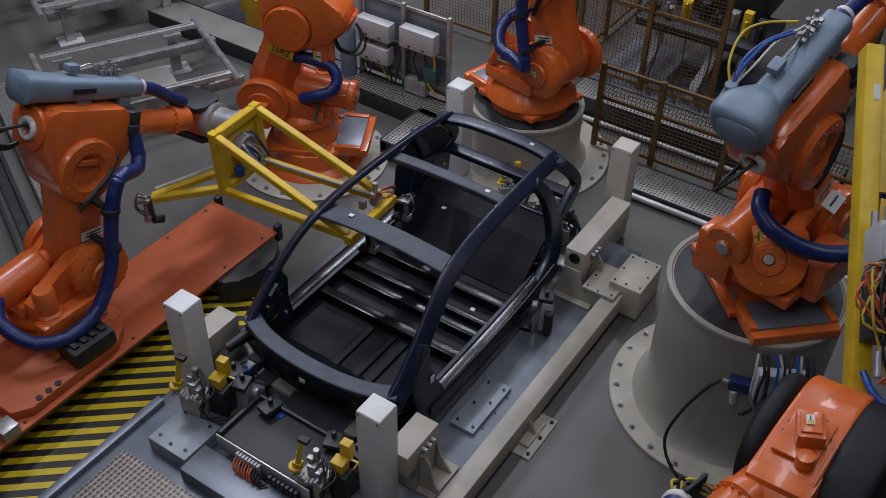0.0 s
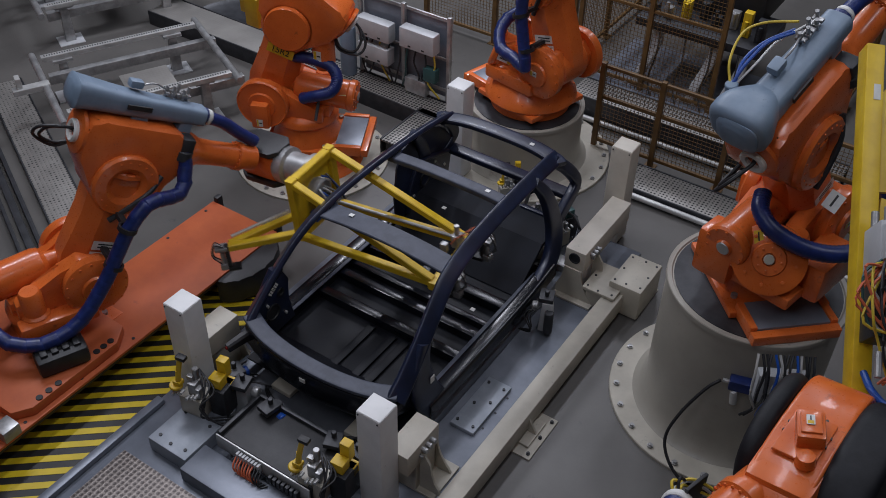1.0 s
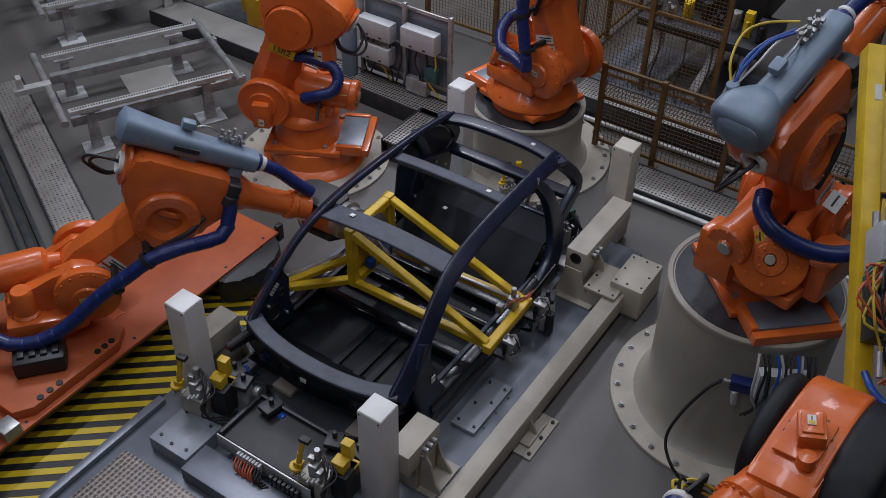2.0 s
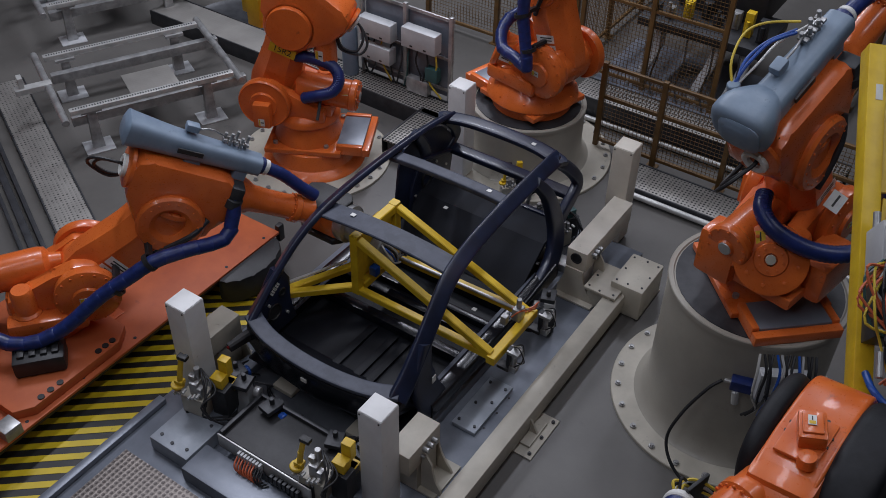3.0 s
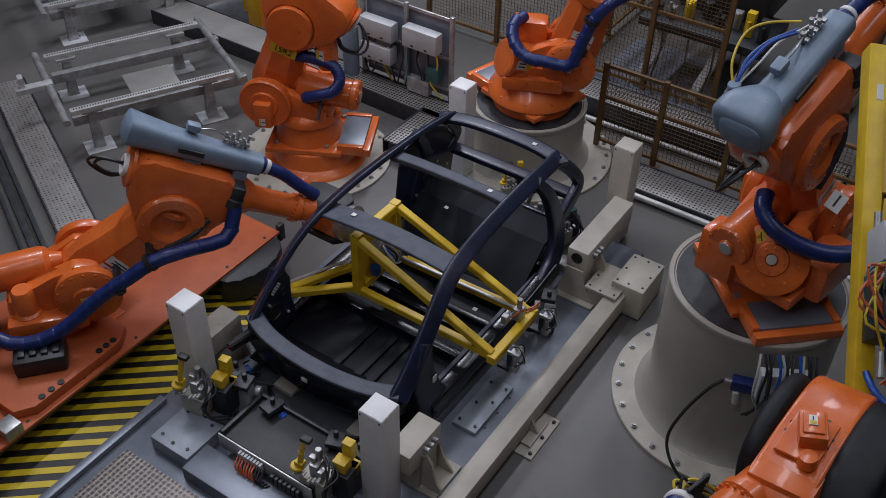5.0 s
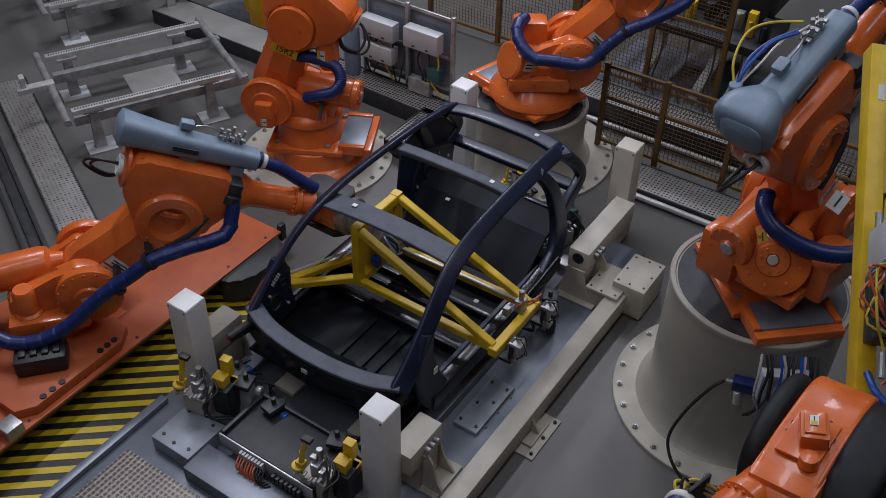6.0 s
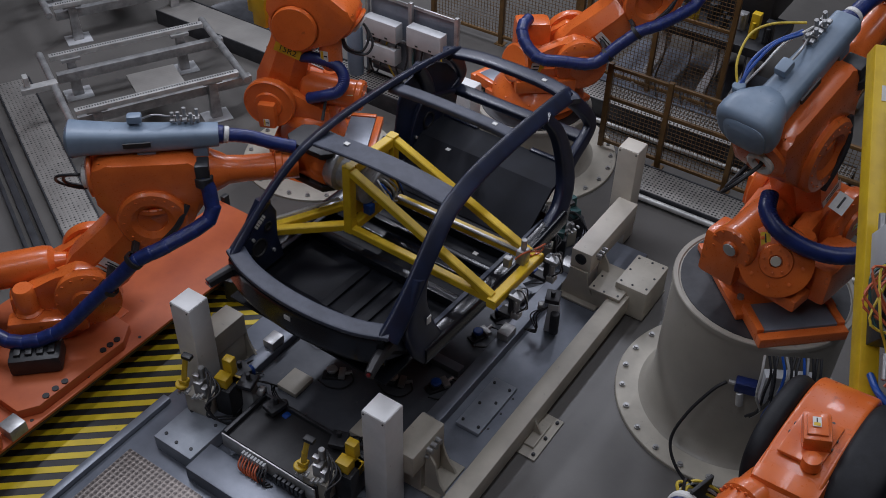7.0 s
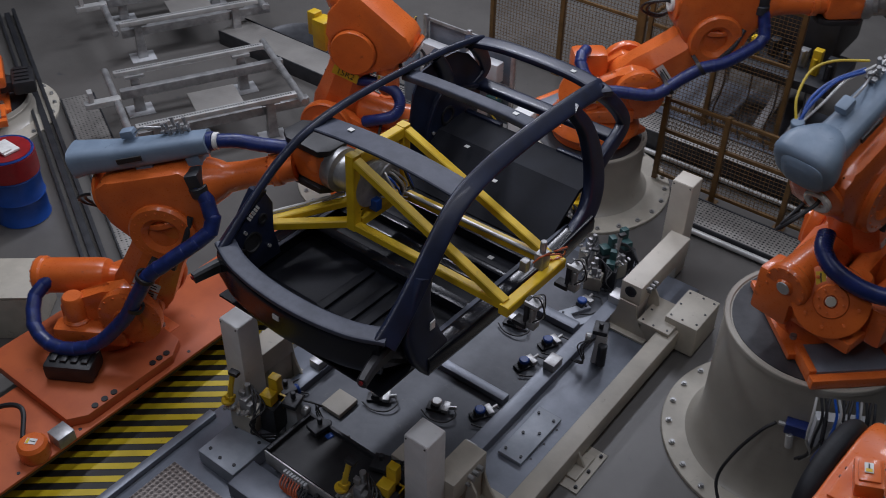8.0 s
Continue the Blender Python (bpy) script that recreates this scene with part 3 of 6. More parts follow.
    # balancing cylinder along the rear
    if balancer:
        bm = B()
        bm_lathe(bm, [(0, -0.02), (0.06, -0.02), (0.07, 0.0), (0.165, 0.0), (0.18, 0.02), (0.18, 0.07), (0.165, 0.09), (0.165, 0.62), (0.15, 0.68), (0.09, 0.72), (0.07, 0.82), (0, 0.82)], 32, Matrix.Translation((-0.62, 0.06, 0.64)) @ pose(0, 0, 0, 0, 84, 0))
        studs(bm, 10, 0.15, Matrix.Translation((-0.62, 0.06, 0.64)) @ pose(0, 0, 0, 0, -96, 0), 0.012)
        part("balancer", bm, ORANGE, t)
        bm = B()
        bm_lathe(bm, [(0, 0.008), (0.05, 0.006), (0.055, 0), (0, 0)], 20, Matrix.Translation((-0.642, 0.06, 0.642)) @ pose(0, 0, 0, 0, -96, 0))
        part("balancer_cap", bm, ALU, t, "bare metal cap")
        sticker(t, Matrix.Translation((-0.30, -0.055, 0.765)) @ pose(0, 0, 0, 48, 0, 0), 0.20, 0.10, None, 2, 0.4)
        sticker(t, Matrix.Translation((-0.46, 0.175, 0.755)) @ pose(0, 0, 0, -42, 0, 0), 0.16, 0.09, None, 2, 0.4)
    sticker(t, pose(A1, 0.502, H1 - 0.16, 90, 0, 180), 0.07, 0.09, None, 1, 0.3)
    sticker(t, pose(A1 - 0.02, -0.437, H1 + 0.02, 90, 0, 0), 0.09, 0.06, None, 1, 0.4)
    # main drive motor and the side box
    bm = B()
    bm_lathe(bm, [(0, 0), (0.125, 0), (0.125, 0.05), (0.10, 0.07), (0.10, 0.28), (0.08, 0.31), (0, 0.31)], 24, Matrix.Translation((-0.16, -0.27, 0.42)))
    part("drive_motor", bm, ORANGE, t)
    bm = B()
    bm_box(bm, (-0.32, -0.78, 0.16), (0.12, -0.50, 0.34), 0.04)
    bm_box(bm, (-0.20, -0.52, 0.16), (0.02, -0.34, 0.30), 0.02)
    if box:
        cov = part("motor_box", bm, BLACK, t, "black ribbed drive cover")
        for k in range(4):
            bm = B()
            bm_box(bm, (-0.27 + 0.095 * k, -0.72, 0.335), (-0.21 + 0.095 * k, -0.54, 0.365), 0.01)
            part("rib", bm, BLACK, cov)
    # lower arm: a tapering casting between two round ends
    bm = B()
    prof = [(-0.02, 0.25, 0.17), (0.15, 0.275, 0.20), (0.35, 0.255, 0.225), (0.6, 0.235, 0.235), (0.85, 0.245, 0.23), (1.0, 0.26, 0.20)]
    path = [Vector((0, 0, k)) for k, _, _ in prof]
    bm_sweep(bm, path, rrect(2, 2, 0.55), up=(0, 1, 0), scales=[(a, c) for _, a, c in prof])
    bm_lathe(bm, [(0, -0.20), (0.22, -0.20), (0.235, -0.18), (0.235, 0.18), (0.22, 0.20), (0, 0.20)], 36, SIDE)
    bm_lathe(bm, [(0.13, 0.23), (0.18, 0.265), (0.275, 0.265), (0.295, 0.24), (0.295, -0.23), (0.27, -0.25), (0, -0.25), (0, 0.10), (0.11, 0.12), (0.13, 0.23)], 40, Matrix.Translation((0, 0, L1)) @ SIDE)
    studs(bm, 18, 0.235, Matrix.Translation((0, -0.262, L1)) @ SIDE, 0.010)
    P["lower_arm"] = a = part("lower_arm", bm, ORANGE, root)
    a.matrix_basis = m2
    sticker(a, Matrix.Translation((0.02, -0.228, 0.34)) @ pose(0, 0, 0, 90, 0, 0), 0.24, 0.09, None, 2)
    sticker(a, Matrix.Translation((0.02, -0.222, 0.23)) @ pose(0, 0, 0, 90, 0, 0), 0.24, 0.08, None, 2)
    # upper arm: housing, rear motors and the round forearm
    bm = B()
    bm_prism(bm, [(-0.44, 0.16), (-0.30, -0.08), (-0.16, -0.20), (0.18, -0.22), (0.34, -0.06), (0.48, 0.12), (0.48, 0.46), (0.36, 0.54), (-0.30, 0.56), (-0.42, 0.52), (-0.46, 0.40)], 0.46, Matrix.Translation((0, 0.25, 0)) @ SIDE, 0.075)
    bm_lathe(bm, [(0, 0.05), (0.262, 0.05), (0.272, 0.06), (0.272, 0.10), (0.262, 0.11), (0, 0.11)], 40, Matrix.Translation((0.02, 0.02, 0)))
    studs(bm, 22, 0.267, Matrix.Translation((0.02, 0.02, 0.10)), 0.010)
    bm_lathe(bm, [(0, 0), (0.20, 0), (0.20, 0.03), (0.16, 0.05), (0, 0.05)], 30, Matrix.Translation((-0.43, 0.0, 0.36)) @ pose(0, 0, 0, 0, -90, 0))
    bm_lathe(bm, [(0, -0.30), (0.24, -0.30), (0.25, -0.28), (0.25, 0.06), (0, 0.06)], 36, SIDE)
    bm_lathe(bm, [(0, 0), (0.205, 0), (0.205, 0.10), (0.19, 0.13), (0.15, 0.22), (0.125, 0.26), (0.115, 0.40), (0.115, 0.66), (0.135, 0.67), (0.135, 0.72), (0.118, 0.73), (0.118, 0.86), (0, 0.86)], 36, Matrix.Translation((0.40, 0, D3)) @ ALONG)
    studs(bm, 18, 0.126, Matrix.Translation((1.055, 0, D3)) @ pose(0, 0, 0, 0, -90, 0), 0.010)
    studs(bm, 22, 0.165, Matrix.Translation((0.535, 0, D3)) @ ALONG, 0.010)
    P["upper_arm"] = u = part("upper_arm", bm, ORANGE, root)
    u.matrix_basis = m3
    bm = B()
    bm_lathe(bm, [(0.055, 0.0), (0.10, 0.0), (0.10, 0.03), (0.085, 0.04), (0.055, 0.03), (0.055, 0.0)], 26, Matrix.Translation((-0.482, -0.04, 0.37)) @ pose(0, 0, 0, 0, -90, 0))
    part("hub_ring", bm, STICK, u, "white plastic ring")
    for k in range(2):
        bm = B()
        tube(bm, [(-0.46, -0.04, 0.38 - 0.03 * k), (-0.56, -0.06, 0.40), (-0.68 - 0.06 * k, 0.02, 0.34), (-0.70 - 0.05 * k, 0.10, 0.22), (-0.56, 0.12, 0.16 - 0.03 * k), (-0.42, 0.08, 0.22)], 0.014)
        part("rear_cable", bm, BLACK, u, "black cable loop")
    bm = B()
    tube(bm, [(0.30, -0.22, 0.12), (0.20, -0.27, -0.05), (0.05, -0.27, -0.22), (-0.06, -0.25, -0.35)], 0.026)
    part("arm_cable", bm, DARK, u, "grey cable")
    if cover:
        bm = B()
        path = spline([Vector((-0.60, 0.03, 0.70)), Vector((-0.54, 0.03, 0.698)), Vector((-0.40, 0.03, 0.69)), Vector((-0.15, 0.03, 0.670)), Vector((0.25, 0.03, 0.655)), Vector((0.62, 0.03, 0.645))], 6)
        n = len(path)
        sc = [(min(1.0, 0.60 + i * 0.11) * (1.10 - 0.42 * i / n), min(1.0, 0.55 + i * 0.12) * (1.12 - 0.48 * i / n)) for i in range(n)]
        bm_sweep(bm, path, soft_section(0.30, 0.25, 24, 3.4), scales=sc)
        bm_box(bm, (-0.05, -0.06, 0.50), (0.10, 0.12, 0.58), 0.01)
        bm_box(bm, (0.40, -0.06, 0.46), (0.52, 0.12, 0.60), 0.01)
        part("hose_cover", bm, BLUEGREY, u, "blue-grey moulded hose cover", smooth=50)
        bm = B()
        bm_box(bm, (-0.14, -0.124, 0.662), (0.08, -0.108, 0.705), 0.002)
        part("maker_mark", bm, INK, u, "dark maker's mark bar", smooth=0)
        bm = B()
        bm_cyl(bm, (0.60, 0.03, 0.645), (0.66, 0.03, 0.64), 0.078, seg=20, bevel=0.006)
        part("cover_collar", bm, NAVY, u)
        bm = B()
        bm_cyl(bm, (0.66, 0.03, 0.64), (0.70, 0.03, 0.632), 0.072, seg=20, bevel=0.006)
        part("hose_ring", bm, STICK, u, "white clamp ring")
        bm = B()
        bm_sweep(bm, spline([Vector((0.70, 0.03, 0.632)), Vector((0.86, 0.03, 0.60)), Vector((1.06, 0.03, 0.52)), Vector((1.24, 0.03, 0.46))], 6), ring(0.06, 14), scales=[1.0 if i % 2 else 0.95 for i in range(19)])
        part("wrist_sleeve", bm, NAVY, u, "navy sleeve hose to the wrist")
        bm = B()
        bm_box(bm, (-0.10, 0.03, 0.79), (0.02, 0.12, 0.86), 0.02)
        part("valve_box", bm, BLUEGREY, u)
        bm = B()
        for k in range(5):
            x = 0.26 + 0.05 * k
            bm_cyl(bm, (x, 0.10 - 0.03 * (k % 2), 0.73), (x, 0.10 - 0.03 * (k % 2), 0.84 + 0.02 * (k % 3)), 0.016, seg=8)
            bm_box(bm, (x - 0.018, 0.05, 0.77), (x + 0.018, 0.13, 0.795), 0.004)
        tube(bm, [(0.02, 0.07, 0.82), (0.12, 0.05, 0.86), (0.26, 0.09, 0.81), (0.48, 0.10, 0.79)], 0.008)
        part_split("pneumatic_valve", bm, STEEL, u, "small steel pneumatic valve")
        bm = B()
        bm_box(bm, (0.40, -0.22, 0.36), (0.52, -0.06, 0.50), 0.02)
        bm_cyl(bm, (0.46, -0.16, 0.28), (0.46, -0.16, 0.38), 0.085, seg=20, bevel=0.01)
        part("hose_bracket", bm, DARK, u, "dark hose bracket")
    # wrist
    bm = B()
    bm_lathe(bm, [(0, -0.24), (0.12, -0.24), (0.14, -0.20), (0.15, -0.08), (0.17, 0.0), (0.15, 0.09), (0, 0.09)], 32, ALONG)
    bm_box(bm, (-0.30, -0.15, -0.14), (0.12, 0.15, 0.14), 0.05)
    P["wrist"] = w = part("wrist", bm, ORANGE, root)
    w.matrix_basis = m4
    for z in (-1, 1) if changer else ():
        bm = B()
        bm_prism(bm, [(-0.36, -0.10), (-0.26, -0.17), (0.08, -0.17), (0.15, -0.09), (0.15, 0.09), (0.08, 0.17), (-0.26, 0.17), (-0.36, 0.10)], 0.06, Matrix.Translation((0, 0, 0.14 if z > 0 else -0.20)), 0.02)
        part("wrist_pad", bm, BLACK, w, "black rubber wrist pad")
    if not changer:
        return root, P
    bm = B()
    bm_lathe(bm, [(0, 0.09), (0.17, 0.09), (0.185, 0.12), (0.185, 0.20), (0.15, 0.22), (0.15, 0.44), (0.19, 0.45), (0.19, 0.50), (0, 0.50)], 32, ALONG)
    studs(bm, 12, 0.168, Matrix.Translation((0.19, 0, 0)) @ ALONG, 0.012)
    part("tool_changer", bm, STEEL, w, "bare steel tool changer")
    return root, P


HOSE_R = 0.066


def hose_line(az, th, ph, short=False):
    """The dress hose's course in the robot's space for one posture."""
    m1, m2, m3, _ = links(az, th, ph)
    low = [m2 @ Vector(v) for v in ((0.14, -0.47, 0.95), (0.03, -0.50, 0.72), (0.0, -0.51, 0.45), (-0.03, -0.53, 0.15))]
    top = [m3 @ Vector(v) for v in ((0.46, -0.16, 0.36), (0.50, -0.22, 0.20), (0.46, -0.32, 0.02))]
    if short:
        tail = ((0.12, -0.50, 0.74), (-0.10, -0.46, 0.76), (-0.24, -0.32, 0.86), (-0.26, -0.15, 0.96), (-0.18, 0.0, 0.98))
    else:
        tail = ((0.12, -0.58, 0.46), (-0.22, -0.58, 0.38), (-0.48, -0.44, 0.44), (-0.56, -0.18, 0.60), (-0.40, 0.0, 0.72), (-0.28, 0.04, 0.70))
    end = [m1 @ Vector(v) for v in tail]
    return spline(top + low + end, 6)


def hose_pieces(root, n):
    made = []
    for i in range(n):
        bm = B()
        half = 0.11
        bm_lathe(bm, [(0, -half), (HOSE_R * 0.6, -half + 0.01), (HOSE_R * 0.94, -half + 0.03)] + [(HOSE_R * (1.0 if k % 2 else 0.97), -half + 0.03 + 0.0145 * k) for k in range(1, 11)] + [(HOSE_R * 0.94, half - 0.03), (HOSE_R * 0.6, half - 0.01), (0, half)], 16)
        made.append(part("dress_hose", bm, NAVY, root, "navy corrugated dress hose"))
    return made


def hose_poses(line, n):
    """n places evenly spread along a line, with z along it."""
    d = [0.0]
    for a, b in zip(line, line[1:]):
        d.append(d[-1] + (b - a).length)
    out = []
    for i in range(n):
        s = d[-1] * (i + 0.5) / n
        k = max(j for j in range(len(d) - 1) if d[j] <= s)
        f = (s - d[k]) / max(1e-6, d[k + 1] - d[k])
        p = line[k].lerp(line[k + 1], f)
        way = (line[min(k + 2, len(line) - 1)] - line[max(k - 1, 0)]).normalized()
        out.append(Matrix.Translation(p) @ way.to_track_quat("Z", "Y").to_matrix().to_4x4())
    return out


def clamps_on(arm):
    """Two hose clamps with their arms on the lower arm."""
    for z in (0.70, 0.32):
        bm = B()
        bm_lathe(bm, [(HOSE_R, -0.02), (HOSE_R + 0.02, -0.02), (HOSE_R + 0.02, 0.02), (HOSE_R, 0.02), (HOSE_R, -0.02)], 20, Matrix.Translation((0.01, -0.50, z)))
        bm_box(bm, (-0.02, -0.44, z - 0.02), (0.04, -0.17, z + 0.02), 0.006)
        part("hose_clamp", bm, BLACK, arm, "black hose clamp")


R1, R1P = robot(pose(-2.56, -2.36, 0.25), 50.2, 34.4, -26.3, "orange robot on a floor track holding the yellow gripper", 90)
R2, R2P = robot(pose(-2.63, 1.37, 0.31), 204, 110, 40, "orange robot bolted to a white floor ring", 208, False)
R3, R3P = robot(pose(-0.59, 2.97, 0.78), -11, 108, 20, "orange robot on a low beige pedestal", -15, box=False, balancer=False)
R4, R4P = robot(pose(2.85, 0.68, 1.43), 78, 122, 25, "orange robot on a tall beige pedestal, arm folded back", 133, box=False)
for ob in (R1P, R3P):
    clamps_on(ob["lower_arm"])
N1, N3 = 26, 26
R1H, R3H = hose_pieces(R1, N1), hose_pieces(R3, N3)
bm = B()
hose(bm, [(0.24, 0.10, 1.14), (0.06, 0.14, 1.12), (-0.16, 0.16, 1.12), (-0.38, 0.18, 1.06), (-0.46, 0.24, 0.94), (-0.40, 0.30, 0.82), (-0.22, 0.32, 0.75), (-0.06, 0.28, 0.68)], HOSE_R)
part("dress_hose", bm, NAVY, R2P["turntable"], "navy corrugated dress hose")
bm = B()
bm_sweep(bm, spline([Vector((-0.26, 0.26, 0.74)), Vector((-0.25, 0.30, 0.66)), Vector((-0.24, 0.42, 0.50))], 4), rrect(0.03, 0.03, 0.004), up=(1, 0, 0))
part("hose_strap", bm, BLACK, R2P["turntable"], "black hose strap")
bm = B()
hose(bm, [(-0.30, 0.02, 1.02), (-0.42, -0.05, 0.96), (-0.46, -0.20, 0.88), (-0.38, -0.42, 0.80), (-0.24, -0.62, 0.78), (-0.05, -0.78, 0.84), (0.15, -0.80, 0.95), (0.25, -0.66, 1.15)], 0.068)
ob = part("dress_hose", bm, NAVY, R4P["turntable"], "navy corrugated dress hose")
bm = B()
bm_sweep(bm, spline([Vector((-0.56, 0.06, 0.70)), Vector((-0.50, 0.06, 0.70)), Vector((-0.38, 0.06, 0.695)), Vector((-0.20, 0.04, 0.68))], 4), soft_section(0.44, 0.36, 28, 3.2), scales=[(0.72, 0.72), (0.84, 0.84), (0.92, 0.92), (0.97, 0.97), (1, 1), (1, 1), (1, 1), (0.98, 0.98), (0.94, 0.94), (0.86, 0.86), (0.76, 0.76), (0.64, 0.66), (0.5, 0.55)])
part("cover_bulb", bm, BLUEGREY, R4P["upper_arm"], "rounded blue-grey cover end")

# cables along the fourth robot's hose cover
for pts, mat, r in (([(-0.30, 0.26, 0.80), (-0.18, 0.34, 0.88), (0.02, 0.38, 0.92), (0.18, 0.32, 0.90), (0.34, 0.16, 0.84)], YCABLE, 0.009),
                    ([(-0.30, 0.25, 0.80), (-0.14, 0.24, 0.86), (0.08, 0.22, 0.86), (0.26, 0.14, 0.82)], BLUE, 0.012),
                    ([(-0.30, 0.23, 0.80), (-0.12, 0.28, 0.84), (0.10, 0.26, 0.82), (0.30, 0.16, 0.80)], BLUE, 0.012),
                    ([(-0.30, 0.24, 0.79), (-0.10, 0.20, 0.83), (0.12, 0.19, 0.83), (0.36, 0.12, 0.80)], ALU, 0.009)):
    bm = B()
    tube(bm, pts, r, 8)
    part("cover_cable", bm, mat, R4P["upper_arm"])
bm = B()
bm_cyl(bm, (-0.32, 0.24, 0.70), (-0.30, 0.245, 0.82), 0.045, seg=16, bevel=0.006)
part("cable_gland", bm, BLUEGREY, R4P["upper_arm"])

# castings at the rear of the fourth robot
t = R4P["turntable"]
BARREL = Matrix.Translation((-0.46, -0.24, 0.62)) @ pose(0, 0, 0, 0, -58, 20)
bm = B()
bm_lathe(bm, [(0, -0.60), (0.22, -0.60), (0.25, -0.55), (0.25, -0.04), (0.275, -0.03), (0.275, 0.02), (0.25, 0.03), (0.13, 0.035), (0.12, 0.05), (0.05, 0.05), (0.045, 0.03), (0, 0.03)], 40, BARREL)
studs(bm, 8, 0.20, BARREL @ Matrix.Translation((0, 0, 0.03)), 0.016)
studs(bm, 8, 0.09, BARREL @ Matrix.Translation((0, 0, 0.05)), 0.010)
part("gear_cover", bm, ORANGE, t)
bm = B()
bm_cyl(bm, BARREL @ Vector((0, 0, 0.03)), BARREL @ Vector((0, 0, 0.056)), 0.04, seg=16, bevel=0.004)
part("gear_plug", bm, CREAM, t, "pale round plug")
bm = B()
bm_box(bm, (-0.62, -0.02, 0.29), (-0.36, 0.30, 0.70), 0.04)
bm_box(bm, (-0.30, -0.62, 0.29), (0.20, -0.34, 0.62), 0.05)
bm_box(bm, (-0.52, -0.50, 0.29), (0.30, 0.30, 0.40), 0.03)
part("drive_housing", bm, ORANGE, t)
sticker(t, BARREL @ pose(0.02, -0.252, -0.30, 90, 0, 0), 0.12, 0.09, None, 1, 0.5)
sticker(t, BARREL @ pose(0.14, 0.12, 0.032, 0, 0, 20), 0.10, 0.07, STICK_Y, 1)
sticker(t, pose(-0.49, 0.14, 0.702, 0, 0, -80), 0.14, 0.09, None, 1, 0.4)
sticker(t, pose(0.10, -0.36, 0.94, 20, -30, 0), 0.16, 0.12, None, 1)
# drives hanging from the second robot's elbow
u = R2P["upper_arm"]
inv = (R2.matrix_basis @ u.matrix_basis).inverted()
for (x, y, z), r, h in (((-2.33, 1.40, 1.30), 0.125, 0.36), ((-2.66, 1.32, 1.46), 0.085, 0.34)):
    bm = B()
    bm_lathe(bm, [(0, 0), (r * 0.7, 0), (r * 0.95, 0.05), (r, 0.09), (r, h), (r * 1.15, h + 0.02), (r * 1.15, h + 0.14), (0, h + 0.14)], 26, inv @ Matrix.Translation((x, y, z)))
    d = part("hanging_motor", bm, ORANGE, u)
    sticker(d, inv @ pose(x + 0.1 * r, y - r * 1.005, z + 0.2, 90, 0, 15), 0.09, 0.12, None, 1, 0.4)
bm = B()
bm_box(bm, (-2.72, 1.30, 1.74), (-2.20, 1.54, 1.96), 0.05, inv)
part("drive_bridge", bm, ORANGE, u)
bm = B()
tube(bm, [inv @ Vector(v) for v in ((-2.50, 1.22, 1.95), (-2.56, 1.16, 1.78), (-2.52, 1.18, 1.62), (-2.42, 1.26, 1.55))], 0.012)
part("motor_lead", bm, ALU, u, "pale motor lead")
bm = B()
bm_box(bm, (-3.42, 1.36, 1.50), (-3.22, 1.56, 1.85), 0.02, inv)
bm_box(bm, (-3.52, 1.40, 1.62), (-3.40, 1.52, 1.90), 0.01, inv)
part("tool_bracket", bm, YELLOW, u, "yellow tool bracket")

# barrel of the third robot's balancer with its labels
t = R3P["turntable"]
DRUM = Matrix.Translation((-0.34, -0.26, 0.60)) @ pose(0, 0, 0, 0, -72, 30)
bm = B()
bm_lathe(bm, [(0, -0.55), (0.17, -0.55), (0.20, -0.50), (0.20, -0.06), (0.215, -0.05), (0.215, 0.0), (0.19, 0.02), (0, 0.025)], 40, DRUM)
studs(bm, 12, 0.19, DRUM @ Matrix.Translation((0, 0, 0.005)), 0.013)
bm_box(bm, (-0.34, -0.34, 0.36), (0.30, 0.26, 0.56), 0.06)
bm_box(bm, (-0.30, 0.0, 0.40), (0.10, 0.28, 0.92), 0.07)
part("balancer", bm, ORANGE, t)
sticker(t, DRUM @ pose(0.03, -0.2025, -0.16, 90, 0, 0) @ pose(0, 0, 0, 0, 0, 90), 0.20, 0.11, None, 2, 0.4)
sticker(t, DRUM @ pose(0.17, -0.12, -0.36, 90, 0, 55) @ pose(0, 0, 0, 0, 0, 90), 0.20, 0.11, None, 2, 0.4)

# rounded skirt round the third robot's base
bm = B()
bm_lathe(bm, [(0, -0.06), (0.46, -0.06), (0.46, 0.05), (0.52, 0.062), (0.53, 0.08), (0.52, 0.13), (0.46, 0.20), (0.40, 0.285), (0, 0.285)], 44)
studs(bm, 10, 0.49, Matrix.Translation((0, 0, 0.16)), 0.014)
part("base_skirt", bm, ORANGE, R3P["base"])


def id_plate():
    """The yellow name plate on the second robot's arm."""
    arm = R2P["lower_arm"]
    m = Matrix.Translation((0.0, 0.237, 0.66)) @ pose(0, 0, 0, 90, 0, 180)
    bm = B()
    bm_box(bm, (-0.15, -0.055, 0), (0.15, 0.055, 0.004), m=m)
    part("name_plate", bm, STICK_Y, arm, "yellow name plate", smooth=0)
    data = bpy.data.curves.new("plate_text", "FONT")
    data.body, data.size, data.align_x, data.align_y, data.extrude = "15R2", 0.10, "CENTER", "CENTER", 0.001
    tmp = new("plate_text", data)
    bpy.context.view_layer.update()
    me = bpy.data.meshes.new_from_object(tmp)
    bpy.data.objects.remove(tmp)
    me.materials.clear()
    me.materials.append(INK)
    ob = new("plate_text", me)
    ob.parent = arm
    ob.matrix_basis = m @ Matrix.Translation((0, 0, 0.006))


id_plate()


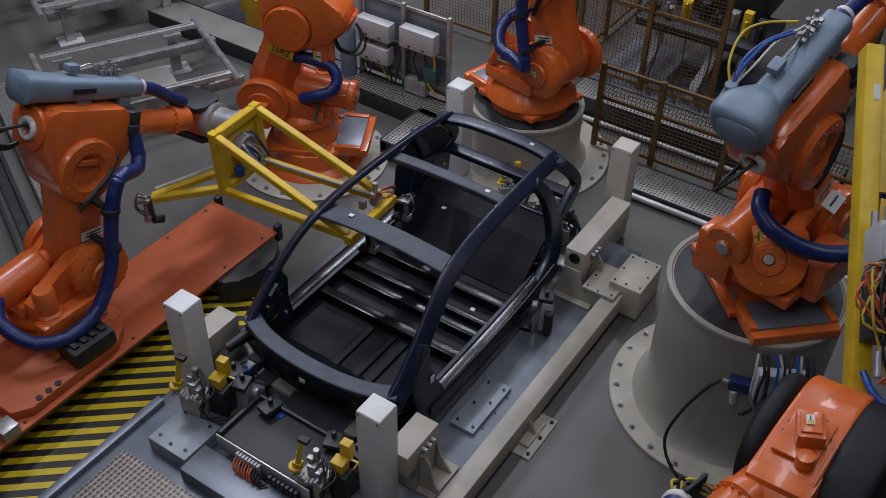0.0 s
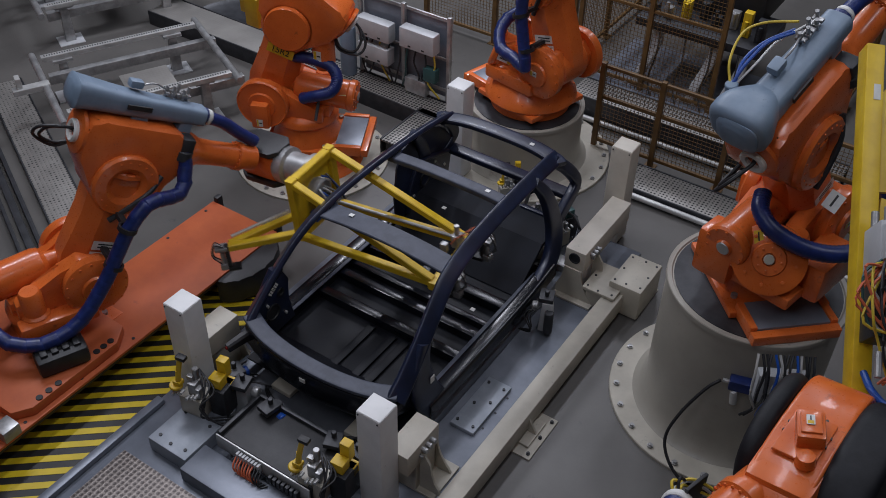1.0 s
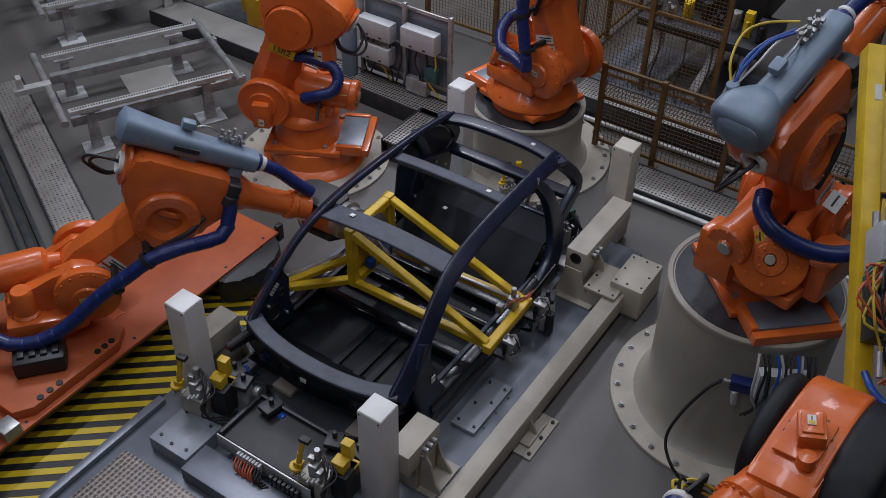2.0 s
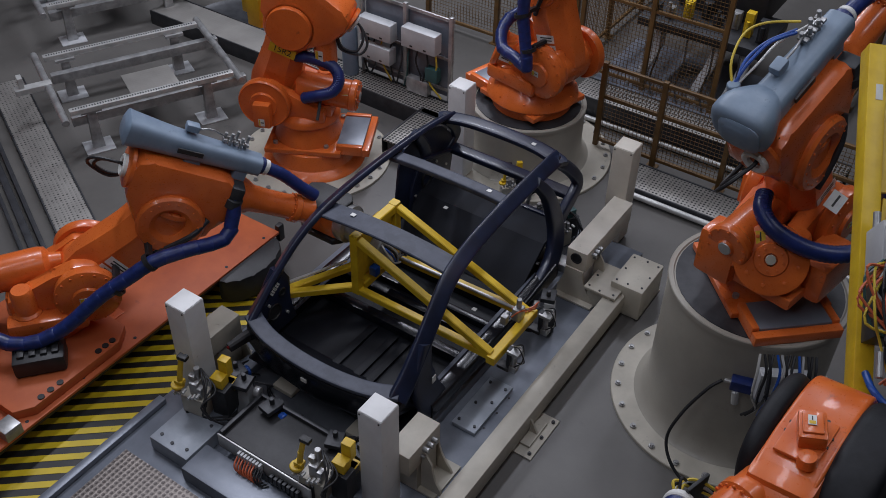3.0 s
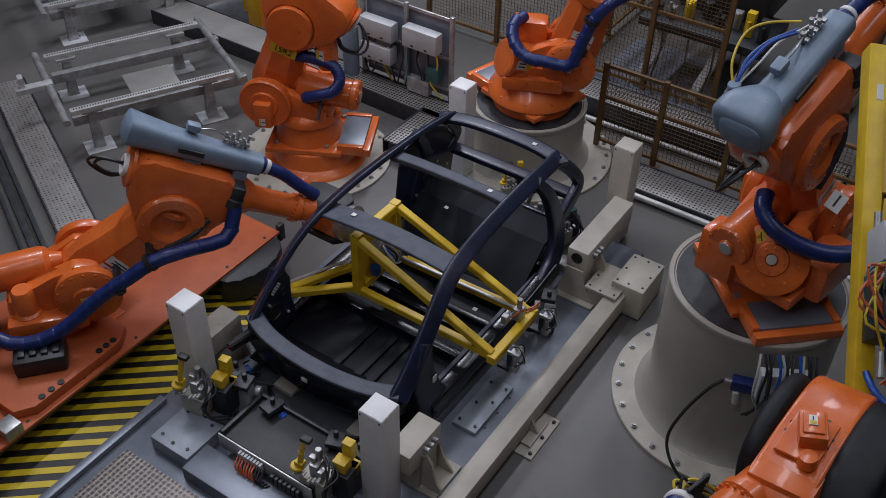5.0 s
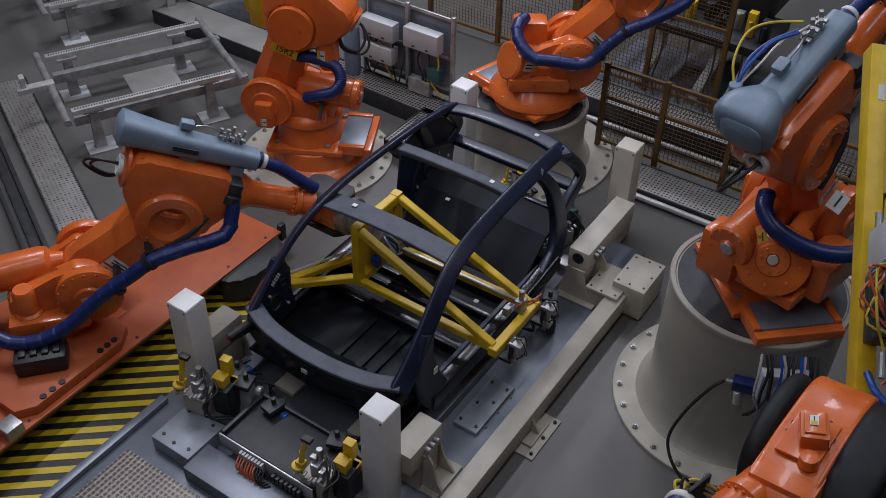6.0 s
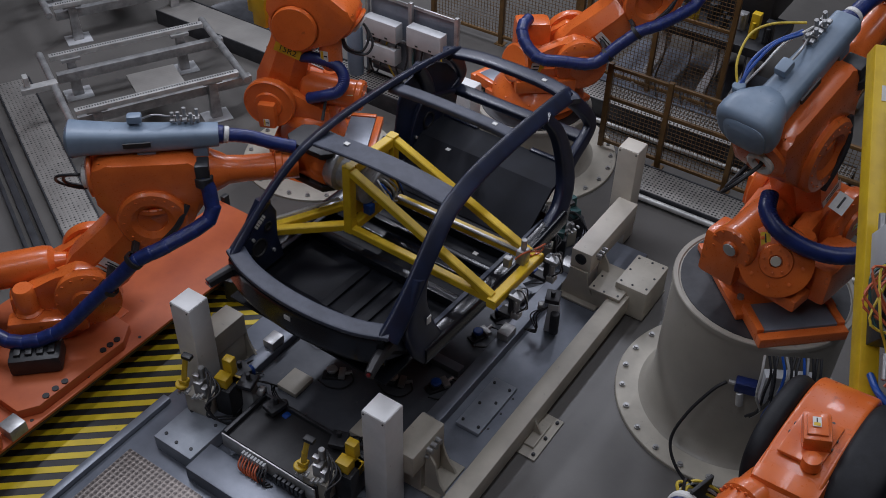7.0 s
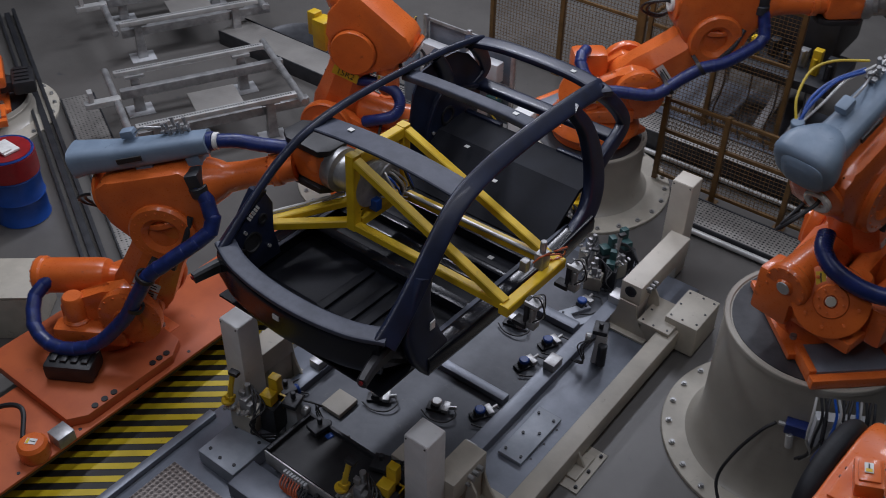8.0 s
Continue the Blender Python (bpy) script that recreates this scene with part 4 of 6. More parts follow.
# the floor ring of the second robot
def floor_ring():
    root = thing("floor_ring", (-2.60, 1.40, 0), "white-painted bolted steel floor ring under a robot", "floor ring")
    bm = B()
    bm_lathe(bm, [(0, 0), (0.90, 0), (0.90, 0.028), (0.89, 0.034), (0, 0.034)], 72)
    part("ring_plate", bm, CREAM, root)
    for i in range(24):
        a = 2 * math.pi * i / 24
        bolt(root, (0.83 * math.cos(a), 0.83 * math.sin(a), 0.034), 0.018, 0.035)
    bm = B()
    bm_lathe(bm, [(0, 0.035), (0.60, 0.035), (0.58, 0.07), (0.50, 0.12), (0.46, 0.30), (0.45, 0.309), (0, 0.309)], 56)
    part("riser", bm, ORANGE, root, "orange cast riser")


floor_ring()


# the track on which the first robot travels
def track():
    root = thing("robot_track", (-2.2, -2.4, 0), "long orange-painted steel robot travel track on the floor", "robot track")
    bm = B()
    bm_box(bm, (-0.46, -2.6, 0.27), (0.45, 2.22, 0.30), 0.006)
    part("cover_plate", bm, ORANGE_FLAT, root)
    bm = B()
    bm_box(bm, (-0.42, -2.6, 0.0), (0.14, 2.16, 0.27), 0.01)
    part("bed", bm, DARK, root)
    bm = B()
    bm_box(bm, (0.36, -2.6, 0.215), (0.43, 2.16, 0.268), 0.008)
    part("side_rail", bm, BLACK, root)
    for y in (-2.1, -1.5, -0.9, -0.3, 0.3, 0.9, 1.5, 2.05):
        for x in (-0.40, 0.39):
            bm = B()
            bm_cyl(bm, (x, y, 0.30), (x, y, 0.304), 0.016, seg=10)
            part("screw", bm, DARK, root)
    bm = B()
    bm_prism(bm, [(-0.90, -0.95), (0.30, -0.95), (0.40, -0.80), (0.40, 0.12), (0.28, 0.30), (-0.72, 0.34), (-0.90, 0.20)], 0.10, Matrix.Translation((0, 0, 0.302)), 0.016)
    c = part("carriage", bm, ORANGE_FLAT, root)
    for x, y in ((0.34, 0.10), (0.34, 0.02), (0.34, -0.06), (0.36, -0.50), (0.36, -0.60), (0.36, -0.70)):
        bm = B()
        bm_cyl(bm, (x, y, 0.402), (x, y, 0.412), 0.03, seg=14)
        part("plug", bm, BLACK, c)
    bm = B()
    bm_box(bm, (0.30, -1.14, 0.302), (0.46, -0.98, 0.42), 0.01)
    part("gear_block", bm, STEEL, root, "bare steel gear block")
    bm = B()
    bm_lathe(bm, [(0, 0), (0.115, 0), (0.125, 0.02), (0.125, 0.14), (0.10, 0.17), (0, 0.175)], 28, Matrix.Translation((0.34, -1.30, 0.302)))
    d = part("travel_motor", bm, ORANGE, root)
    sticker(d, pose(0.34, -1.30, 0.478, 0, 0, 30), 0.09, 0.06, None, 1, 0.3)
    bm = B()
    tube(bm, [(0.20, -1.30, 0.42), (0.0, -1.15, 0.50), (-0.2, -1.22, 0.46), (-0.35, -1.4, 0.34)], 0.022, 8)
    part("motor_cable", bm, BLACK, root)
    for x in (-0.42, 0.42):
        bm = B()
        bm_box(bm, (x - 0.03, 2.22, 0.16), (x + 0.03, 2.30, 0.36), 0.012)
        part("end_stop", bm, BLACK, root)
    bm = B()
    bm_prism(bm, [(0.46, 1.28), (0.56, 1.32), (0.65, 1.42), (0.71, 1.56), (0.73, 1.72), (0.71, 1.88), (0.65, 2.02), (0.56, 2.11), (0.46, 2.15)], 0.30, Matrix.Translation((0, 0, 0.02)), 0.06)
    part("cable_guard", bm, BLACK, root, "black rounded cable guard")


track()


# ---- the welding fixture ----
def perforated(name, bright, dark, scale, rough=0.4):
    """Sheet metal with rows of punched dots."""
    m = bpy.data.materials.new(name)
    m.use_nodes = True
    n, l = m.node_tree.nodes, m.node_tree.links
    b = n["Principled BSDF"]
    co = n.new("ShaderNodeTexCoord")
    v = n.new("ShaderNodeTexVoronoi")
    v.inputs["Scale"].default_value, v.inputs["Randomness"].default_value = scale, 0.12
    l.new(co.outputs["Object"], v.inputs["Vector"])
    r = n.new("ShaderNodeValToRGB")
    r.color_ramp.elements[0].position, r.color_ramp.elements[0].color = 0.30, (*dark, 1)
    r.color_ramp.elements[1].position, r.color_ramp.elements[1].color = 0.42, (*bright, 1)
    l.new(v.outputs["Distance"], r.inputs["Fac"])
    st = n.new("ShaderNodeTexNoise")
    st.inputs["Scale"].default_value, st.inputs["Detail"].default_value = 2.5, 6
    l.new(co.outputs["Object"], st.inputs["Vector"])
    mx = n.new("ShaderNodeMixRGB")
    mx.blend_type = "MULTIPLY"
    mx.inputs["Fac"].default_value = 0.6
    l.new(r.outputs["Color"], mx.inputs["Color1"])
    l.new(st.outputs["Fac"], mx.inputs["Color2"])
    l.new(mx.outputs["Color"], b.inputs["Base Color"])
    bp = n.new("ShaderNodeBump")
    bp.inputs["Strength"].default_value, bp.inputs["Distance"].default_value = 0.6, 0.004
    l.new(v.outputs["Distance"], bp.inputs["Height"])
    l.new(bp.outputs["Normal"], b.inputs["Normal"])
    b.inputs["Metallic"].default_value, b.inputs["Roughness"].default_value = 0.45, rough
    return m


PERF = perforated("perforated_walkway", (0.46, 0.44, 0.41), (0.025, 0.025, 0.025), 23)
DIAMOND = perforated("tread_plate", (0.20, 0.17, 0.15), (0.07, 0.055, 0.05), 22, 0.35)


def bed():
    root = thing("fixture_bed", (0, -0.8, 0), "blue-grey steel bed of the welding fixture bolted to the floor", "fixture bed")
    O = Vector((0, -0.8, 0))

    def bx(name, lo, hi, mat, bev=0.008, label=""):
        bm = B()
        bm_box(bm, Vector(lo) - O, Vector(hi) - O, bev)
        return part(name, bm, mat, root, label)

    bx("ground_plate", (-1.28, -4.2, 0.0), (1.40, 2.0, 0.04), PLATE)
    bx("centre_plate", (-0.78, -1.9, 0.045), (0.78, 1.7, 0.075), BEDDARK, label="dark centre plate")
    bx("front_plate", (-0.62, -2.2, 0.045), (0.75, -1.92, 0.07), DARK)
    for s in (-1, 1):
        bx("side_beam", (s * 0.86 - 0.075, -1.9, 0.045), (s * 0.86 + 0.075, 1.75, 0.15), PLATE, 0.015)
    bx("front_beam", (-0.48, -2.86, 0.045), (1.25, -2.56, 0.20), PLATE, 0.012)
    bx("edge_strip", (-1.28, -4.2, 0.045), (-1.20, -2.35, 0.10), PLATE)
    b = bx("corner_block", (-0.93, -2.78, 0.045), (-0.50, -2.32, 0.20), PADM, 0.01, "light grey bolted corner block")
    for x, y in ((-0.86, -2.70), (-0.72, -2.72), (-0.57, -2.70), (-0.86, -2.40), (-0.58, -2.40)):
        bm = B()
        bm_cyl(bm, Vector((x, y, 0.20)) - O, Vector((x, y, 0.208)) - O, 0.016, seg=10)
        part("screw", bm, DARK, b)
    bx("tread_plate", (-1.10, -3.9, 0.045), (-0.25, -2.92, 0.052), DIAMOND, 0.0, "worn tread plate")
    w = bx("wear_pad", (1.02, -1.10, 0.045), (1.26, -0.45, 0.085), PADM, 0.006, "pale blue-grey bolted pad")
    for x, y in ((1.06, -1.04), (1.22, -1.04), (1.08, -0.8), (1.2, -0.72), (1.06, -0.52), (1.22, -0.52)):
        bm = B()
        bm_cyl(bm, Vector((x, y, 0.085)) - O, Vector((x, y, 0.10)) - O, 0.014, seg=8)
        part("screw", bm, DARK, w)
    bx("pedestal_strip", (0.35, -1.75, 0.08), (0.52, -1.25, 0.14), CREAM)
    bx("rest_bar", (-0.52, -1.70, 0.08), (-0.30, -1.45, 0.13), CREAM)
    bx("cross_rail", (-0.7, 0.55, 0.08), (0.75, 0.67, 0.16), PLATE)
    bx("cross_rail", (-0.7, -0.65, 0.08), (0.75, -0.55, 0.15), PLATE)
    for s in (-1, 1):
        for y in (-1.35, 0.0, 1.2):
            bx("rest_pad", (s * 0.86 - 0.06, y - 0.08, 0.15), (s * 0.86 + 0.06, y + 0.08, 0.238), STEEL)
    return root


bed()


def side_rail():
    """The cream beam beside the bed with its feet."""
    root = thing("support_beam", (1.53, -1.0, 0), "long cream-painted box beam on bolted floor plates", "beam")
    bm = B()
    bm_box(bm, (-0.085, -2.8, 0.06), (0.09, 2.15, 0.27), 0.015)
    part("box_beam", bm, CREAM, root)
    for y in (-2.2, 0.24, 2.35):
        bm = B()
        bm_box(bm, (-0.29, y - 0.26, 0.0), (0.25, y + 0.26, 0.018), 0.004)
        f = part("foot_plate", bm, CREAM, root)
        bm = B()
        bm_box(bm, (0.05, y - 0.16, 0.018), (0.18, y + 0.16, 0.045), 0.004)
        part("shim_plate", bm, CREAM, f)
        for x in (-0.25, 0.21):
            for d in (-0.21, 0.0, 0.21):
                bolt(f, (x, y + d, 0.018), 0.012, 0.025, DARK)
        bm = B()
        bm_prism(bm, [(0.09, 0.045), (0.17, 0.045), (0.09, 0.20)], 0.02, Matrix.Translation((0, y + 0.01, 0)) @ SIDE)
        part("gusset", bm, CREAM, root, smooth=0)
    bm = B()
    bm_box(bm, (-0.08, 2.05, 0.02), (0.26, 2.56, 0.38), 0.02)
    b = part("end_block", bm, CREAM, root)
    for x, y in ((-0.04, 2.1), (0.08, 2.1), (0.22, 2.12), (-0.04, 2.3), (0.22, 2.3), (-0.04, 2.5), (0.1, 2.51), (0.22, 2.5)):
        bm = B()
        bm_cyl(bm, (x, y, 0.38), (x, y, 0.386), 0.012, seg=8)
        part("screw", bm, DARK, b)


side_rail()


def bracket(x, y, s, sy, tall=True):
    """The arm and tower beside a guide post. s: which side faces the beam, sy: which way the arm reaches."""
    root = thing("post_bracket", (x, y, 0), "cream and white painted bracket arm beside a guide post", "bracket", "brackets of the guide posts")
    a, b = sorted((sy * 0.11, sy * (1.12 if tall else 0.55)))
    bm = B()
    bm_box(bm, (-0.02 if s > 0 else -0.20, a, 0.40), (0.20 if s > 0 else 0.02, b, 0.63), 0.012)
    part("arm", bm, IVORY if tall else CREAM, root)
    e = sy * (1.12 if tall else 0.55)
    bm = B()
    bm_lathe(bm, [(0.045, 0), (0.06, 0), (0.06, 0.012), (0.045, 0.012), (0.045, 0)], 24, Matrix.Translation((s * 0.09, e + sy * 0.001, 0.54)) @ pose(0, 0, 0, -90 * sy, 0, 0))
    bm_lathe(bm, [(0, 0.003), (0.045, 0.003), (0.045, 0), (0, 0)], 24, Matrix.Translation((s * 0.09, e + sy * 0.001, 0.54)) @ pose(0, 0, 0, -90 * sy, 0, 0))
    part("bore", bm, DARK, root, "dark bore with steel rim")
    bm = B()
    for k in range(3):
        bm_cyl(bm, (s * 0.20, e - sy * (0.12 + 0.06 * k), 0.56), (s * 0.25, e - sy * (0.12 + 0.06 * k), 0.56), 0.022, seg=10)
        bm_cyl(bm, (s * 0.20, e - sy * (0.15 + 0.06 * k), 0.50), (s * 0.235, e - sy * (0.15 + 0.06 * k), 0.50), 0.016, seg=8)
    part_split("fitting", bm, STEEL, root, "steel hose fitting")
    # tower with flared fins
    y0, y1 = sorted((e - sy * 0.30, e - sy * 0.02))
    bm = B()
    bm_box(bm, (s * 0.09 - 0.09, y0, 0.06), (s * 0.09 + 0.09, y1, 0.42), 0.012)
    part("tower", bm, WHITE if tall else CREAM, root)
    bm = B()
    flare = [(-0.09, 0.42), (-0.098, 0.34), (-0.115, 0.26), (-0.15, 0.17), (-0.20, 0.10), (-0.22, 0.07), (0.24, 0.07), (0.22, 0.11), (0.17, 0.18), (0.13, 0.26), (0.105, 0.34), (0.095, 0.42)]
    bm_prism(bm, flare, 0.02, Matrix.Translation((s * 0.09, e + sy * 0.012, 0)) @ SIDE)
    part("front_fin", bm, CREAM, root, smooth=0)
    bm = B()
    wing = [(0.0, 0.09), (0.20, 0.09), (0.185, 0.15), (0.14, 0.22), (0.115, 0.31), (0.10, 0.42), (0.05, 0.50), (0.0, 0.52)]
    bm_prism(bm, wing if s > 0 else [(-a, c) for a, c in wing], 0.02, Matrix.Translation((s * 0.19, e - sy * 0.24, 0)) @ SIDE)
    part("side_fin", bm, CREAM, root, smooth=0)
    bm = B()
    bm_box(bm, (s * 0.09 - 0.26, min(e - sy * 0.30, e + sy * 0.10), 0.045), (s * 0.09 + 0.26, max(e - sy * 0.30, e + sy * 0.10), 0.07), 0.004)
    part("foot_plate", bm, CREAM, root, smooth=0)
    if not tall:
        return
    bm = B()
    u, v = sorted((e - sy * 0.36, e + sy * 0.08))
    bm_box(bm, (min(s * 0.24, s * 0.58), u, 0.275), (max(s * 0.24, s * 0.58), v, 0.31), 0.008)
    bm_box(bm, (min(s * 0.26, s * 0.52), u + 0.05, 0.045), (max(s * 0.26, s * 0.52), v - 0.05, 0.275), 0.02)
    p = part("seat_plate", bm, CREAM, root)
    for i, (fx, fy) in enumerate(((0.28, 0.1), (0.28, 0.5), (0.4, 0.06), (0.54, 0.1), (0.54, 0.5), (0.52, 0.9))):
        bm = B()
        yy = (v if sy > 0 else u) + (-(v - u) * fy if sy > 0 else (v - u) * fy)
        bm_cyl(bm, (s * fx, yy, 0.31), (s * fx, yy, 0.316), 0.012, seg=8)
        part("screw", bm, DARK, p)


bracket(1.0, 2.1, 1, -1)
bracket(1.0, -2.1, 1, 1, False)
bracket(-1.0, -2.1, -1, 1, False)


def lever_clamp(at, turn, label, paint, size=1.3):
    """A pneumatic toggle clamp with yellow arms, on a small steel stand."""
    root = thing("toggle_clamp", at @ pose(0, 0, 0, 0, 0, turn) @ Matrix.Scale(size, 4), label, "clamp", "toggle clamps of the fixture")
    bm = B()
    bm_box(bm, (-0.09, -0.07, 0), (0.09, 0.07, 0.16), 0.01)
    part("stand", bm, CREAM, root)
    bm = B()
    bm_box(bm, (-0.03, -0.04, 0.16), (0.03, 0.04, 0.27), 0.008)
    bm_box(bm, (-0.045, -0.015, 0.27), (0.0, 0.02, 0.31), 0.005)
    bm_box(bm, (0.035, -0.05, 0.15), (0.07, 0.0, 0.25), 0.005)
    bm_cyl(bm, (0, 0.03, 0.14), (0, 0.03, 0.36), 0.022, seg=14, bevel=0.004)
    part("cylinder", bm, STEEL, root, "bare steel clamp cylinder")
    bm = B()
    beam(bm, (-0.07, -0.07, 0.27), (-0.055, -0.06, 0.40), 0.030, 0.036)
    beam(bm, (-0.055, -0.06, 0.39), (-0.03, -0.05, 0.52), 0.028, 0.034)
    bm_cyl(bm, (-0.085, -0.075, 0.25), (-0.085, -0.075, 0.275), 0.045, seg=18, bevel=0.005)
    bm_box(bm, (-0.10, -0.09, 0.275), (-0.04, -0.04, 0.31), 0.008)
    part("lever", bm, paint, root)
    bm = B()
    bm_box(bm, (-0.05, -0.075, 0.515), (0.02, -0.03, 0.545), 0.008)
    part("lever_tip", bm, BLACK, root)
    bm = B()
    bm_box(bm, (0.10, 0.02, 0.24), (0.19, 0.10, 0.32), 0.006)
    bm_box(bm, (0.12, 0.10, 0.28), (0.19, 0.16, 0.42), 0.006)
    bm_box(bm, (0.14, 0.09, 0.16), (0.22, 0.16, 0.24), 0.006)
    part_split("locating_block", bm, GREENB if paint is STEEL else paint, root)
    bm = B()
    bm_box(bm, (0.10, 0.0, 0.0), (0.22, 0.15, 0.24), 0.008)
    part("block_stand", bm, DARK, root)
    for k in range(4):
        bm = B()
        r = random.Random(k)
        tube(bm, [(0.02, 0.05, 0.34), (0.08 + 0.03 * k, -0.02, 0.36 - 0.03 * k), (0.14, -0.09 - 0.02 * k, 0.22), (0.10 + 0.05 * k, -0.10, 0.06), (0.22 + 0.04 * k, 0.0, 0.02)], 0.007, 6)
        part("air_hose", bm, BLACK if k % 2 else DARK, root)
    bm = B()
    for k in range(6):
        bm_cyl(bm, (-0.10 + 0.035 * k, -0.075, 0.20 + 0.02 * (k % 3)), (-0.10 + 0.035 * k, -0.11, 0.20 + 0.02 * (k % 3)), 0.012, seg=8)
    part_split("air_fitting", bm, ALU, root)


lever_clamp(Matrix.Translation((-0.80, -2.30, 0.20)), 10, "steel toggle clamp with two yellow levers, hoses hanging", YELLOW)
lever_clamp(Matrix.Translation((-0.30, 2.02, 0.04)), 40, "steel toggle clamp with a yellow lever behind the car tail", YELLOW, 0.9)
lever_clamp(Matrix.Translation((0.30, 1.58, 0.075)), -30, "bare steel toggle clamp with green blocks under the car tail", STEEL, 1.1)
lever_clamp(Matrix.Translation((0.52, 1.30, 0.075)), 20, "bare steel toggle clamp with green blocks under the car tail", STEEL, 1.0)
lever_clamp(Matrix.Translation((0.60, 1.60, 0.075)), 65, "bare steel toggle clamp with hanging hoses by the tail", STEEL, 1.1)
lever_clamp(Matrix.Translation((0.58, -2.38, 0.20)), 5, "steel toggle clamp with two yellow levers beside a white post", YELLOW)


def fork_plate(x, y, turn):
    """A pale U-shaped rest on the bed."""
    root = thing("fork_plate", pose(x, y, 0.075, 0, 0, turn), "pale grey U-shaped steel rest plate on the fixture bed", "rest plate")
    bm = B()
    bm_prism(bm, [(-0.17, -0.13), (0.17, -0.13), (0.17, -0.05), (-0.07, -0.05), (-0.07, 0.05), (0.17, 0.05), (0.17, 0.13), (-0.17, 0.13)], 0.035, None, 0.006)
    part("plate", bm, PADM, root)
    for sx, sy in ((-0.13, -0.09), (-0.13, 0.09), (0.13, 0.09), (0.13, -0.09)):
        bm = B()
        bm_cyl(bm, (sx, sy, 0.035), (sx, sy, 0.045), 0.012, seg=8)
        part("screw", bm, DARK, root)


fork_plate(0.66, 0.80, 60)


def tray():
    root = thing("valve_tray", (0.12, -2.3, 0.2), "dark open sheet-metal tray with a bare steel rim", "tray")
    bm = B()
    bm_box(bm, (-0.46, -0.18, 0.10), (0.46, 0.30, 0.13), 0.004)
    part("bottom", bm, BLACK, root)
    for lo, hi in (((-0.50, -0.215, 0.0), (0.50, -0.20, 0.16)), ((-0.50, 0.30, 0.0), (0.50, 0.33, 0.17)), ((-0.50, -0.185, 0.0), (-0.465, 0.30, 0.17)), ((0.465, -0.185, 0.0), (0.50, 0.30, 0.17))):
        bm = B()
        bm_box(bm, lo, hi, 0.006)
        part("rim", bm, ALU if lo[1] < -0.2 else DARK, root, "bare metal rim" if lo[1] < -0.2 else "")
    bm = B()
    for k in range(8):
        bm_box(bm, (-0.24 + 0.032 * k, -0.26, 0.06), (-0.218 + 0.032 * k, -0.222, 0.14), 0.003)
    part_split("plug", bm, GREYBOX, root, "pale connector plug", 0)
    for k in range(10):
        r = random.Random(40 + k)
        x = -0.24 + 0.03 * k
        bm = B()
        tube(bm, [(x, -0.25, 0.10), (x + 0.02, -0.32, 0.07 + r.uniform(-0.02, 0.02)), (x + 0.05, -0.33, 0.0 + r.uniform(0, 0.02)), (x + 0.09, -0.29, 0.012)], 0.008, 6)
        part("cable", bm, COPPER if k < 7 else BLACK, root)
    for k in range(7):
        bm = B()
        x = 0.12 + 0.045 * k
        bm_box(bm, (x - 0.016, -0.265, 0.02), (x + 0.016, -0.222, 0.10), 0.004)
        part("valve", bm, DARK, root)


tray()


def rest_unit(x, y, z, turn, knob, label):
    """A low support with a round knob under the car body."""
    root = thing("support_unit", pose(x, y, z, 0, 0, turn), label, "support unit", "support units on the fixture bed")
    bm = B()
    bm_box(bm, (-0.09, -0.05, 0), (0.09, 0.05, 0.03), 0.006)
    bm_box(bm, (-0.05, -0.04, 0.03), (0.03, 0.04, 0.075), 0.008)
    part("body", bm, DARK, root)
    bm = B()
    bm_lathe(bm, [(0, 0.075), (0.045, 0.075), (0.05, 0.085), (0.05, 0.10), (0.04, 0.11), (0, 0.11)], 20, Matrix.Translation((0.0, 0.0, 0)))
    part("knob", bm, knob, root, "blue plastic knob" if knob is BLUE else "")
    bm = B()
    bm_box(bm, (0.06, -0.06, 0.03), (0.12, 0.06, 0.07), 0.006)
    bm_cyl(bm, (0.10, 0.0, 0.05), (0.18, 0.02, 0.05), 0.018, seg=10)
    part("cylinder", bm, STEEL, root)
    bm = B()
    tube(bm, [(0.16, 0.02, 0.05), (0.20, -0.08, 0.05), (0.12, -0.16, 0.03), (-0.02, -0.15, 0.02), (-0.12, -0.08, 0.03)], 0.008, 6)
    part("air_hose", bm, BLACK, root)


for x, y, turn, k in ((0.66, -0.88, 60, BLUE), (0.62, -0.12, 70, BLUE), (0.64, 0.26, 65, BLUE), (0.30, -1.05, 20, STEEL), (-0.60, -0.9, -60, BLUE), (-0.62, 0.2, -70, STEEL), (0.2, 0.3, 10, STEEL), (-0.2, -1.3, 30, STEEL), (0.60, 0.95, 80, BLUE)):
    rest_unit(x, y, 0.076, turn, k, "low dark support unit with a round knob and air hose")


